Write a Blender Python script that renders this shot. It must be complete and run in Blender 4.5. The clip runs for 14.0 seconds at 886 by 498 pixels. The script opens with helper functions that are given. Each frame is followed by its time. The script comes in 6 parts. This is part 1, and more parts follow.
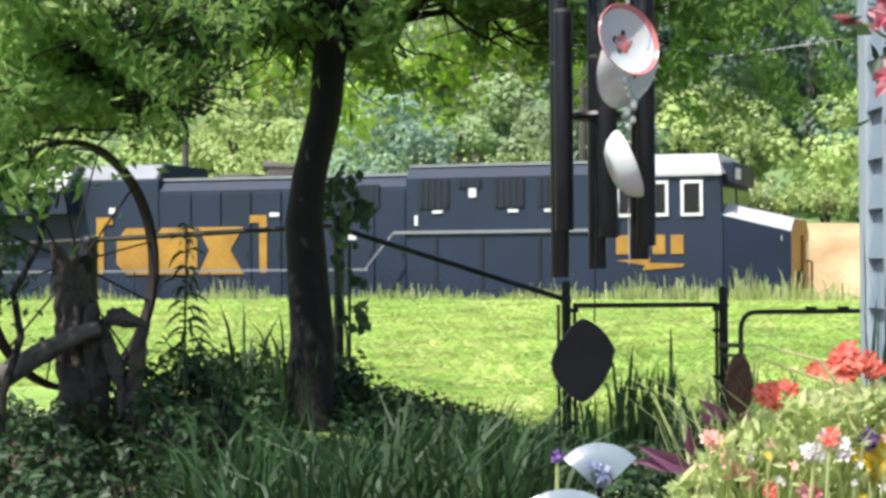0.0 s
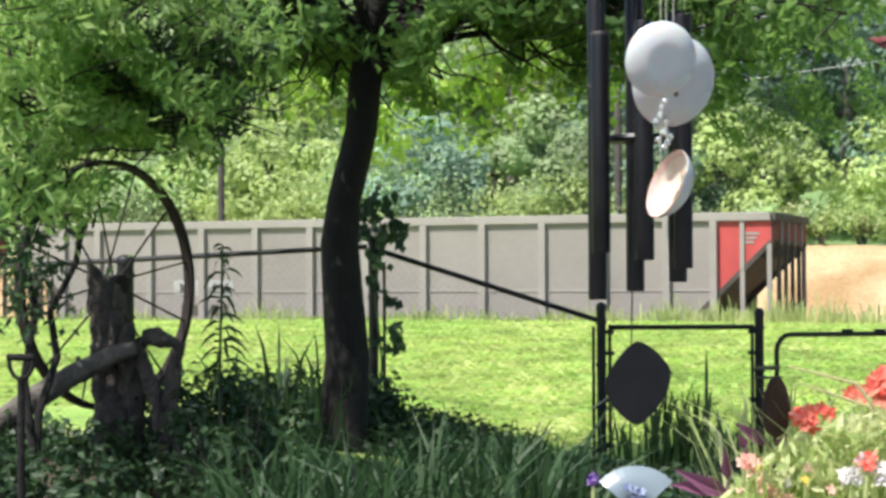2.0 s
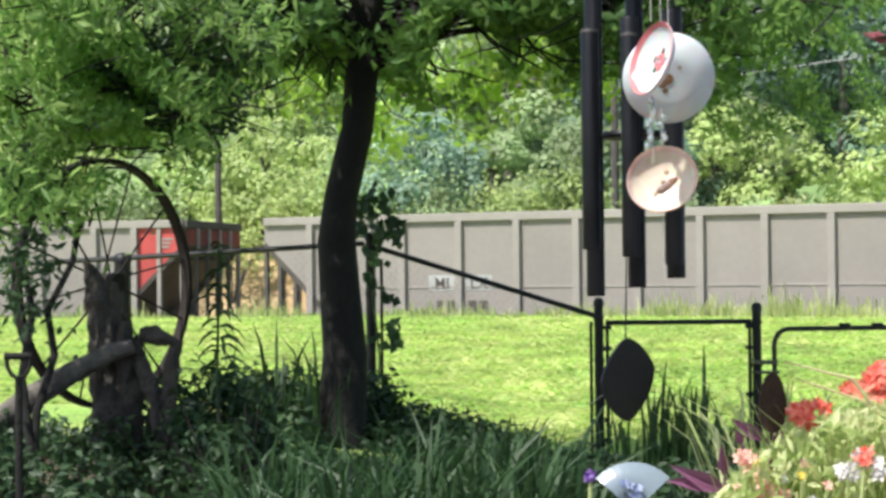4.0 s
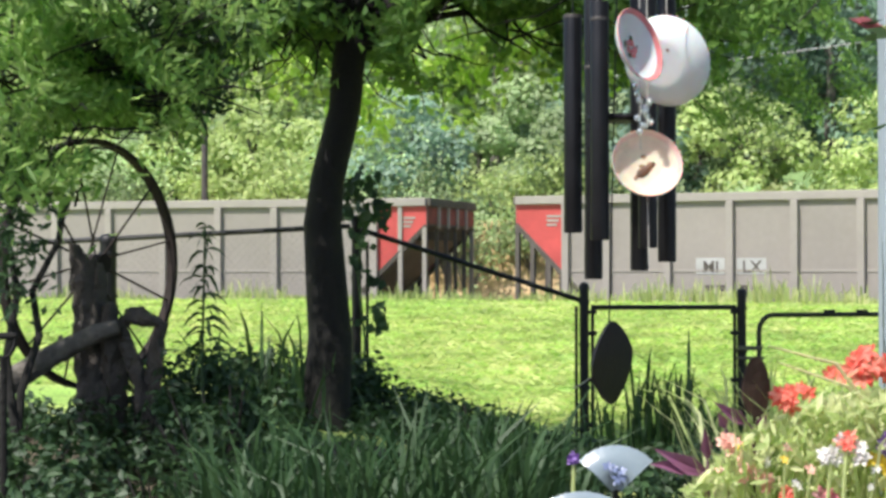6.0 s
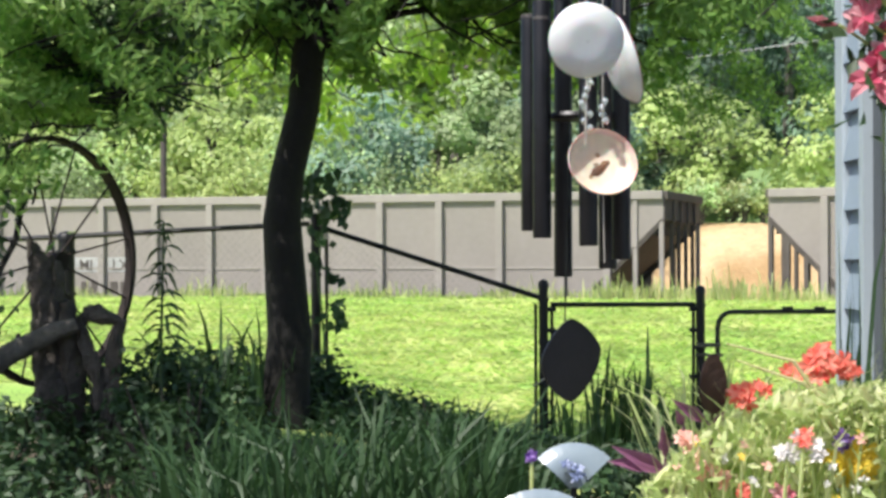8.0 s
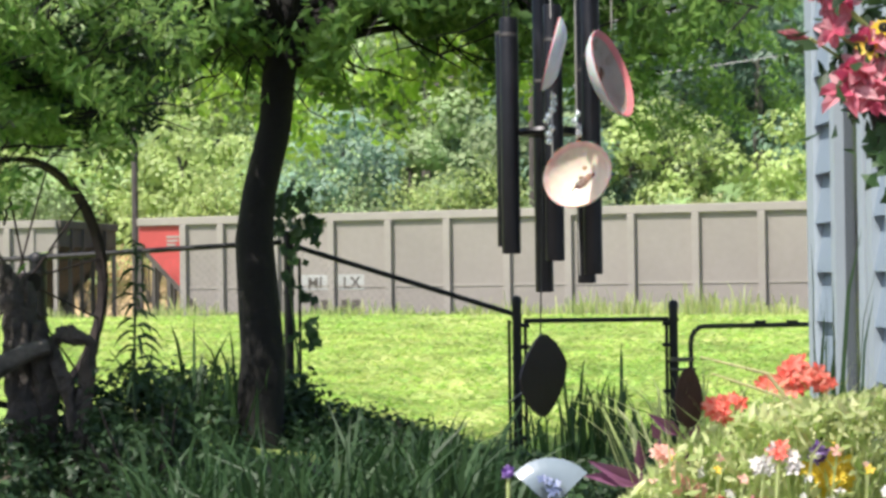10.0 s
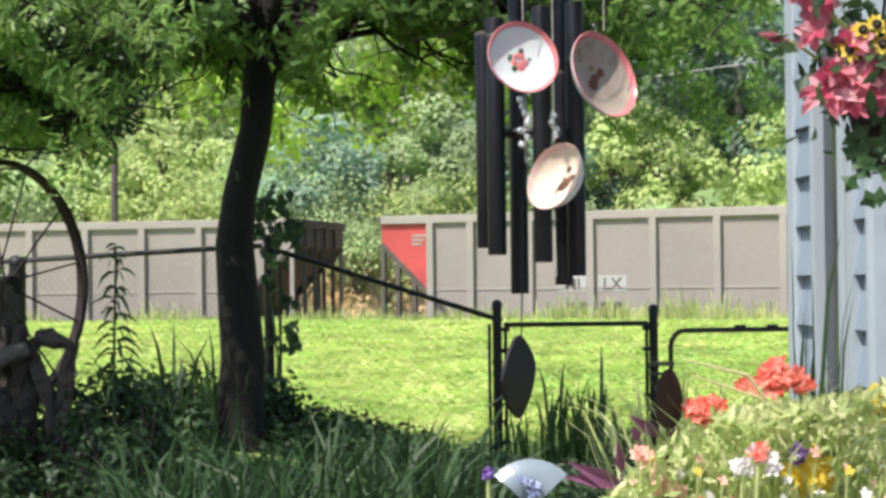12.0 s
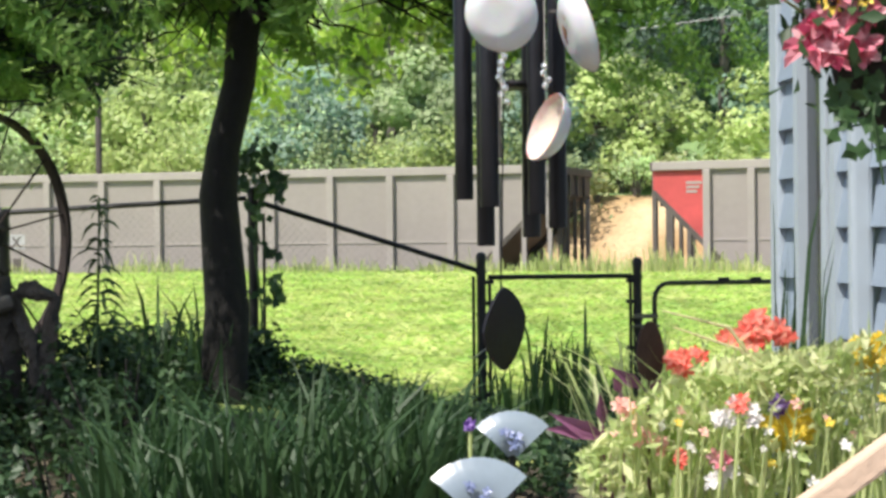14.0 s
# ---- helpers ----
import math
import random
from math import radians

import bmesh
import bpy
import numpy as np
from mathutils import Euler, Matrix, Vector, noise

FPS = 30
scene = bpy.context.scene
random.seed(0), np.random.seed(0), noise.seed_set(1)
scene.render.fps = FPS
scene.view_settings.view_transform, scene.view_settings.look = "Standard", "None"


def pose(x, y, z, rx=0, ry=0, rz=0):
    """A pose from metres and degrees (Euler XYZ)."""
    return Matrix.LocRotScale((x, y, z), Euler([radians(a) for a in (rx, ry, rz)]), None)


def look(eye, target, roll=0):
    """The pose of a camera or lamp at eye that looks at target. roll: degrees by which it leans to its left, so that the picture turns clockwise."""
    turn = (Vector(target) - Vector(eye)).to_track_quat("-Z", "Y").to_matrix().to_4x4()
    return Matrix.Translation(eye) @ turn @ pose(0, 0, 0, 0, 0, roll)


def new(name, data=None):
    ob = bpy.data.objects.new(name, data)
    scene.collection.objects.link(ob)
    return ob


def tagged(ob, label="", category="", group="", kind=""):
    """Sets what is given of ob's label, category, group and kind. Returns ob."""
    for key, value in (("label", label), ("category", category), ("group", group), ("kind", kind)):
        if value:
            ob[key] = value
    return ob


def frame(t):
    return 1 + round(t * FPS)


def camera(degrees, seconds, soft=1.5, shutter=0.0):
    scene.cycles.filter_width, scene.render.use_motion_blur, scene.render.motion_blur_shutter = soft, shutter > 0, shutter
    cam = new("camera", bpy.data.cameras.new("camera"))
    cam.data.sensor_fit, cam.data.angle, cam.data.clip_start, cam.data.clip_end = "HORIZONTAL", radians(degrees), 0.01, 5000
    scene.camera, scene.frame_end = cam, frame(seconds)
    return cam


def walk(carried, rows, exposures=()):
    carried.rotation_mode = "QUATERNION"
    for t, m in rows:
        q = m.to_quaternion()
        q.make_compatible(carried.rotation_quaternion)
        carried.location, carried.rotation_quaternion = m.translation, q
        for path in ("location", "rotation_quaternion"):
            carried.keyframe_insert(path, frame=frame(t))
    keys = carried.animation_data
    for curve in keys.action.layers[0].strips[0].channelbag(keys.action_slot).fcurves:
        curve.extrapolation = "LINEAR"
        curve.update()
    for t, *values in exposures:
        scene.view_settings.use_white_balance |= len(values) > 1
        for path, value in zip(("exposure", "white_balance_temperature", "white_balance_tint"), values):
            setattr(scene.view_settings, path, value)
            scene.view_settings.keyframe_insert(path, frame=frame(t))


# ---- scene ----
cam = camera(26.0, 14.0, soft=3.2)
EYE = 1.45
# seconds, x, z off the eye, yaw, pitch, lean
ROWS = [
    (0.0, 0.0, -0.001, -0.023, 0.393, 0.469),
    (0.5, -0.001, 0.002, -0.198, 0.981, 0.572),
    (1.0, -0.001, 0.002, 0.122, 1.238, 0.584),
    (1.5, -0.001, 0.002, 0.731, 1.072, 0.43),
    (2.0, -0.003, 0.001, 1.009, 1.02, 0.265),
    (2.5, -0.003, 0.002, 1.087, 0.988, 0.298),
    (3.0, 0.0, 0.004, 1.096, 0.939, 0.448),
    (5.5, 0.001, 0.002, 0.72, 0.761, 0.487),
    (6.0, 0.002, 0.0, 0.526, 0.417, 0.126),
    (6.5, 0.0, 0.0, 0.002, 0.487, 0.001),
    (7.0, 0.001, -0.002, -0.396, 0.215, -0.054),
    (7.5, 0.004, -0.002, -0.69, -0.124, 0.028),
    (8.0, 0.005, 0.001, -0.67, 0.334, 0.165),
    (10.5, 0.0, -0.001, -1.576, 1.179, 0.802),
    (11.0, -0.001, -0.001, -1.528, 1.619, 0.811),
    (11.5, -0.001, -0.003, -1.631, 1.555, 0.732),
    (12.0, 0.001, -0.007, -2.081, 0.982, 0.653),
    (12.5, 0.0, -0.009, -2.284, 0.403, 0.35),
    (13.0, 0.0, -0.01, -2.305, 0.155, 0.192),
    (13.5, 0.003, -0.011, -2.462, -0.225, 0.43),
    (14.0, 0.006, -0.008, -2.532, -0.437, 0.611),
]
walk(cam, [(t, pose(x, 0, EYE + z, 90 + p, r, w)) for t, x, z, w, p, r in ROWS], exposures=[(0.0, 0.5, 6250, 12), (3.0, 0.5, 6250, 11), (14.0, 0.53, 6420, 14)])

# ---- light: high summer sun from behind the viewer, a little from the left ----
SUN_EL, SUN_AZ = 58.0, 226.0          # azimuth: degrees clockwise from +y, where the sun stands
world = bpy.data.worlds.new("sky")
scene.world = world
world.use_nodes = True
wn = world.node_tree
sky = wn.nodes.new("ShaderNodeTexSky")
sky.sky_type, sky.sun_disc = "NISHITA", False
sky.sun_elevation, sky.sun_rotation = radians(SUN_EL), radians(SUN_AZ)
sky.dust_density = 2.0
wn.links.new(sky.outputs[0], wn.nodes["Background"].inputs[0])
wn.nodes["Background"].inputs[1].default_value = 0.13
sun_dir = Vector((math.sin(radians(SUN_AZ)) * math.cos(radians(SUN_EL)), math.cos(radians(SUN_AZ)) * math.cos(radians(SUN_EL)), math.sin(radians(SUN_EL))))
sun = new("sun", bpy.data.lights.new("sun", "SUN"))
sun.data.energy, sun.data.angle, sun.data.color = 4.6, radians(0.6), (1.0, 0.95, 0.86)
sun.matrix_world = look(sun_dir * 50, (0, 0, 0))


# ---- materials ----
def surface(name, color, rough=0.6, metal=0.0, vary=0.25, scale=6.0, fine=60.0, bump=0.15, second=None, spread=0.5):
    """Paint, wood, stone and the like: two scales of colour change, fine relief, uneven gloss."""
    m = bpy.data.materials.new(name)
    m.use_nodes = True
    n, l = m.node_tree.nodes, m.node_tree.links
    b = n["Principled BSDF"]
    tc = n.new("ShaderNodeTexCoord")
    big, small = n.new("ShaderNodeTexNoise"), n.new("ShaderNodeTexNoise")
    big.inputs["Scale"].default_value, big.inputs["Detail"].default_value = scale, 5
    small.inputs["Scale"].default_value, small.inputs["Detail"].default_value = fine, 4
    for t in (big, small):
        l.new(tc.outputs["Object"], t.inputs["Vector"])
    mix = n.new("ShaderNodeMix")
    mix.data_type = "RGBA"
    dark = second or tuple(c * (1 - vary) for c in color)
    lite = color if second else tuple(min(1, c * (1 + vary * 0.7)) for c in color)
    mix.inputs["A"].default_value, mix.inputs["B"].default_value = (*dark, 1), (*lite, 1)
    ramp = n.new("ShaderNodeMapRange")
    ramp.inputs["From Min"].default_value, ramp.inputs["From Max"].default_value = 0.5 - spread / 2, 0.5 + spread / 2
    l.new(big.outputs["Fac"], ramp.inputs["Value"])
    l.new(ramp.outputs["Result"], mix.inputs["Factor"])
    hsv = n.new("ShaderNodeHueSaturation")
    val = n.new("ShaderNodeMapRange")
    val.inputs["To Min"].default_value, val.inputs["To Max"].default_value = 1 - vary * 0.6, 1 + vary * 0.6
    l.new(small.outputs["Fac"], val.inputs["Value"])
    l.new(val.outputs["Result"], hsv.inputs["Value"])
    l.new(mix.outputs["Result"], hsv.inputs["Color"])
    l.new(hsv.outputs["Color"], b.inputs["Base Color"])
    rr = n.new("ShaderNodeMapRange")
    rr.inputs["To Min"].default_value, rr.inputs["To Max"].default_value = max(0.05, rough - 0.12), min(1, rough + 0.12)
    l.new(big.outputs["Fac"], rr.inputs["Value"])
    l.new(rr.outputs["Result"], b.inputs["Roughness"])
    b.inputs["Metallic"].default_value = metal
    if bump:
        bp = n.new("ShaderNodeBump")
        bp.inputs["Strength"].default_value, bp.inputs["Distance"].default_value = bump, 0.02
        l.new(small.outputs["Fac"], bp.inputs["Height"])
        l.new(bp.outputs["Normal"], b.inputs["Normal"])
    return m


def leafy(name, color, other, through_light=0.35, rough=0.5, vary=0.35, tree=0.0):
    """Leaves: each one its own shade between two greens, some light passing through."""
    m = bpy.data.materials.new(name)
    m.use_nodes = True
    n, l = m.node_tree.nodes, m.node_tree.links
    b = n["Principled BSDF"]
    geo = n.new("ShaderNodeNewGeometry")
    mix = n.new("ShaderNodeMix")
    mix.data_type = "RGBA"
    mix.inputs["A"].default_value, mix.inputs["B"].default_value = (*color, 1), (*other, 1)
    l.new(geo.outputs["Random Per Island"], mix.inputs["Factor"])
    tc, nz = n.new("ShaderNodeTexCoord"), n.new("ShaderNodeTexNoise")
    nz.inputs["Scale"].default_value = 1.3
    l.new(tc.outputs["Object"], nz.inputs["Vector"])
    val = n.new("ShaderNodeMapRange")
    val.inputs["From Min"].default_value, val.inputs["From Max"].default_value = 0.3, 0.7
    val.inputs["To Min"].default_value, val.inputs["To Max"].default_value = 1 - vary, 1 + vary
    hsv = n.new("ShaderNodeHueSaturation")
    l.new(nz.outputs["Fac"], val.inputs["Value"])
    info, own, both = n.new("ShaderNodeObjectInfo"), n.new("ShaderNodeMapRange"), n.new("ShaderNodeMath")
    own.inputs["To Min"].default_value, own.inputs["To Max"].default_value = 1 - tree, 1 + tree
    both.operation = "MULTIPLY"
    l.new(info.outputs["Random"], own.inputs["Value"])
    l.new(own.outputs["Result"], both.inputs[0])
    l.new(val.outputs["Result"], both.inputs[1])
    l.new(both.outputs[0], hsv.inputs["Value"])
    l.new(mix.outputs["Result"], hsv.inputs["Color"])
    l.new(hsv.outputs["Color"], b.inputs["Base Color"])
    b.inputs["Roughness"].default_value = rough
    tr, add = n.new("ShaderNodeBsdfTranslucent"), n.new("ShaderNodeMixShader")
    l.new(hsv.outputs["Color"], tr.inputs["Color"])
    add.inputs[0].default_value = through_light
    l.new(b.outputs[0], add.inputs[1])
    l.new(tr.outputs[0], add.inputs[2])
    l.new(add.outputs[0], n["Material Output"].inputs["Surface"])
    return m


def bicolor(name, a, b_, scale, lo, hi, rough=0.9, bump=0.4):
    """Ground covers: two colours in patches, broken up finely."""
    m = bpy.data.materials.new(name)
    m.use_nodes = True
    n, l = m.node_tree.nodes, m.node_tree.links
    b = n["Principled BSDF"]
    tc = n.new("ShaderNodeTexCoord")
    nz, fz = n.new("ShaderNodeTexNoise"), n.new("ShaderNodeTexNoise")
    nz.inputs["Scale"].default_value, nz.inputs["Detail"].default_value = scale, 8
    fz.inputs["Scale"].default_value, fz.inputs["Detail"].default_value = scale * 14, 6
    for t in (nz, fz):
        l.new(tc.outputs["Object"], t.inputs["Vector"])
    ramp = n.new("ShaderNodeValToRGB")
    e = ramp.color_ramp.elements
    e[0].position, e[0].color = lo, (*a, 1)
    e[1].position, e[1].color = hi, (*b_, 1)
    l.new(nz.outputs["Fac"], ramp.inputs["Fac"])
    hsv, val = n.new("ShaderNodeHueSaturation"), n.new("ShaderNodeMapRange")
    val.inputs["To Min"].default_value, val.inputs["To Max"].default_value = 0.7, 1.3
    l.new(fz.outputs["Fac"], val.inputs["Value"])
    l.new(val.outputs["Result"], hsv.inputs["Value"])
    l.new(ramp.outputs["Color"], hsv.inputs["Color"])
    l.new(hsv.outputs["Color"], b.inputs["Base Color"])
    b.inputs["Roughness"].default_value = rough
    bp = n.new("ShaderNodeBump")
    bp.inputs["Strength"].default_value, bp.inputs["Distance"].default_value = bump, 0.05
    l.new(fz.outputs["Fac"], bp.inputs["Height"])
    l.new(bp.outputs["Normal"], b.inputs["Normal"])
    return m


M_GRASS = bicolor("meadow_grass", (0.25, 0.41, 0.075), (0.45, 0.50, 0.15), 0.5, 0.40, 0.62, bump=0.8)
M_BLADE = leafy("grass_blade", (0.33, 0.53, 0.10), (0.54, 0.61, 0.20), 0.5, vary=0.32)
M_SEED = leafy("seed_grass", (0.30, 0.40, 0.12), (0.52, 0.52, 0.26), 0.4)
M_SOIL = bicolor("garden_soil", (0.05, 0.04, 0.025), (0.10, 0.08, 0.05), 2.0, 0.35, 0.65)
M_SAND = bicolor("sandy_bank", (0.34, 0.22, 0.10), (0.55, 0.41, 0.23), 0.8, 0.35, 0.65, bump=0.8)
M_BALLAST = bicolor("ballast", (0.16, 0.15, 0.14), (0.3, 0.28, 0.26), 9.0, 0.4, 0.6, bump=1.0)
M_HILL = bicolor("hill_undergrowth", (0.10, 0.18, 0.07), (0.22, 0.33, 0.12), 0.4, 0.35, 0.65)
M_BARK = surface("dark_bark", (0.018, 0.015, 0.012), 0.9, vary=0.5, scale=5, fine=40, bump=0.8)
M_WEATHERED = surface("weathered_wood", (0.085, 0.072, 0.06), 0.9, vary=0.55, scale=7, fine=50, bump=0.8)
M_FARBARK = surface("grey_woodland_bark", (0.13, 0.12, 0.10), 0.9, vary=0.4, scale=3, fine=20, bump=0.5)
M_LEAF = leafy("tree_leaf", (0.09, 0.19, 0.05), (0.22, 0.36, 0.085), 0.6)
# dark leaf copy for the garden tree, crown shade in its colour
M_INNER = leafy("inner_leaf_shade_tone", (0.035, 0.075, 0.03), (0.06, 0.12, 0.04), 0.3)
M_FROND = leafy("feathery_leaf", (0.15, 0.31, 0.065), (0.40, 0.58, 0.16), 0.6)
# darker copy of the bark, with canopy shade put into its colour
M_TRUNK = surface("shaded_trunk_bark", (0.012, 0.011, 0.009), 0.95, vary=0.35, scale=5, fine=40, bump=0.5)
# woodland leaves kept pale and bluish, distance haze put into their colour
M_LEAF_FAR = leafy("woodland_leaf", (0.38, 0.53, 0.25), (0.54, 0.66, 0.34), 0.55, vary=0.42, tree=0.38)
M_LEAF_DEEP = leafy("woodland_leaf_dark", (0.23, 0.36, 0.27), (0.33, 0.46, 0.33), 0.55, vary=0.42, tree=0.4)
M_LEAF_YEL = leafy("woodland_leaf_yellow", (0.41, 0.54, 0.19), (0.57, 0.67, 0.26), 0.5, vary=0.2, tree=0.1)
# lighter copy of the tree leaf, with sunlight in its colour
M_LEAF_SUN = leafy("sun_toned_leaf", (0.34, 0.54, 0.08), (0.58, 0.71, 0.18), 0.6, vary=0.4)
M_LOG = surface("grey_bare_log", (0.14, 0.125, 0.105), 0.9, vary=0.5, scale=9, fine=50, bump=0.8)
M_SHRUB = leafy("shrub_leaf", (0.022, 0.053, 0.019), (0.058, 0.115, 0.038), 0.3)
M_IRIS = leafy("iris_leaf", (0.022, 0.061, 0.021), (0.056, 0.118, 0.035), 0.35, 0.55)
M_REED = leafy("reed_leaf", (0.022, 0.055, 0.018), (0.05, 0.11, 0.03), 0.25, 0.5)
M_BLACK_IRON = surface("black_coated_steel", (0.013, 0.013, 0.014), 0.45, 0.3, vary=0.4, scale=12, fine=120, bump=0.1)
M_WIRE = surface("dull_fence_wire", (0.11, 0.11, 0.11), 0.5, 0.5, bump=0)
M_RUST = surface("rusty_iron", (0.055, 0.030, 0.022), 0.85, 0.2, vary=0.4, scale=14, fine=60, bump=0.2)
M_OLDIRON = surface("blackened_old_iron", (0.026, 0.018, 0.015), 0.85, 0.2, vary=0.4, scale=14, fine=60, bump=0.2)
M_BLUE = surface("dark_blue_paint", (0.010, 0.022, 0.050), 0.6, 0.0, vary=0.22, scale=1.1, fine=14, bump=0.05)
M_BLUE_DK = surface("shaded_blue_grille", (0.009, 0.012, 0.020), 0.6, 0.0, vary=0.3, scale=3, fine=30, bump=0.2)
M_YELLOW = surface("yellow_paint", (0.44, 0.235, 0.035), 0.5, vary=0.3, scale=2, fine=20, bump=0.05)
M_SILVER = surface("pale_grey_roof_paint", (0.50, 0.50, 0.50), 0.5, vary=0.12, scale=2, fine=20, bump=0.05)
M_RAIL = surface("dull_grey_rail_paint", (0.26, 0.27, 0.29), 0.5, vary=0.15, scale=3, fine=30, bump=0.05)
M_PLATE = surface("dusty_white_paint", (0.43, 0.43, 0.42), 0.6, vary=0.2, scale=3, fine=30, bump=0.05)
M_WHITE = surface("white_paint", (0.78, 0.78, 0.77), 0.5, vary=0.08, scale=3, fine=30, bump=0.05)
M_CARGREY = surface("dusty_grey_steel", (0.30, 0.27, 0.245), 0.7, vary=0.16, scale=0.7, fine=9, bump=0.08, spread=0.7)
M_CARRIB = surface("dusty_grey_rib", (0.335, 0.305, 0.275), 0.7, vary=0.14, scale=0.9, fine=12, bump=0.08)
M_CARDARK = surface("dark_brown_steel", (0.11, 0.095, 0.082), 0.8, vary=0.35, scale=2, fine=20, bump=0.2)
M_CARRED = surface("faded_red_paint", (0.50, 0.075, 0.07), 0.6, vary=0.2, scale=2.2, fine=16, bump=0.08)
# darker copy of the red, with the end wall's shade in its colour
M_CARRED_SHADE = surface("end_shade_red_paint", (0.26, 0.06, 0.05), 0.75, vary=0.45, scale=3, fine=20, bump=0.1)
M_STEEL = surface("worn_wheel_steel", (0.12, 0.11, 0.10), 0.5, 0.7, vary=0.3, scale=4, fine=40, bump=0.1)
M_COAL = surface("coal", (0.02, 0.02, 0.02), 0.7, vary=0.5, scale=6, fine=20, bump=1.0)
M_DARKGLASS = surface("tinted_glass", (0.012, 0.014, 0.017), 0.13, 0.0, vary=0.1, bump=0)
M_SIDING = surface("blue_grey_siding", (0.24, 0.30, 0.36), 0.55, vary=0.08, scale=3, fine=45, bump=0.08)
M_TRIM = surface("white_vinyl_trim", (0.37, 0.43, 0.47), 0.45, vary=0.06, scale=4, fine=40, bump=0.04)
M_TUBE = surface("black_anodised_tube", (0.012, 0.012, 0.014), 0.38, 0.4, vary=0.3, scale=15, fine=140, bump=0.05)
M_CORD = surface("pale_cord", (0.45, 0.43, 0.38), 0.9, vary=0.2, scale=60, fine=300, bump=0.2)
M_CHINA = surface("glazed_china", (0.67, 0.69, 0.69), 0.25, vary=0.05, scale=10, fine=60, bump=0.02)
# taupe for the large bowl's inside, its shade put into the glaze colour
M_TAUPE = surface("shade_toned_china", (0.34, 0.30, 0.25), 0.3, vary=0.2, scale=25, fine=90, bump=0.02)
M_CREAM = surface("cream_glaze", (0.68, 0.59, 0.47), 0.3, vary=0.15, scale=25, fine=90, bump=0.02)
M_PALEPINK = surface("pale_pink_glaze", (0.68, 0.48, 0.43), 0.25, vary=0.2, scale=20, fine=90, bump=0.02)
M_PINKRIM = surface("pink_glaze", (0.62, 0.20, 0.20), 0.2, vary=0.2, scale=20, fine=90, bump=0.02)
M_STAIN = surface("brown_stain", (0.28, 0.15, 0.07), 0.5, vary=0.5, scale=40, fine=120, bump=0.05)
for m_ in (M_CHINA, M_TAUPE, M_CREAM, M_PALEPINK):
    b_ = m_.node_tree.nodes["Principled BSDF"]
    b_.inputs["Subsurface Weight"].default_value, b_.inputs["Subsurface Scale"].default_value = 0.5, 0.012
M_DARKSTAIN = surface("dark_brown_stain", (0.13, 0.06, 0.03), 0.5, vary=0.6, scale=40, fine=120, bump=0.05)
M_POLE = surface("grey_pole_wood", (0.09, 0.08, 0.07), 0.9, vary=0.3, scale=4, fine=40, bump=0.3)


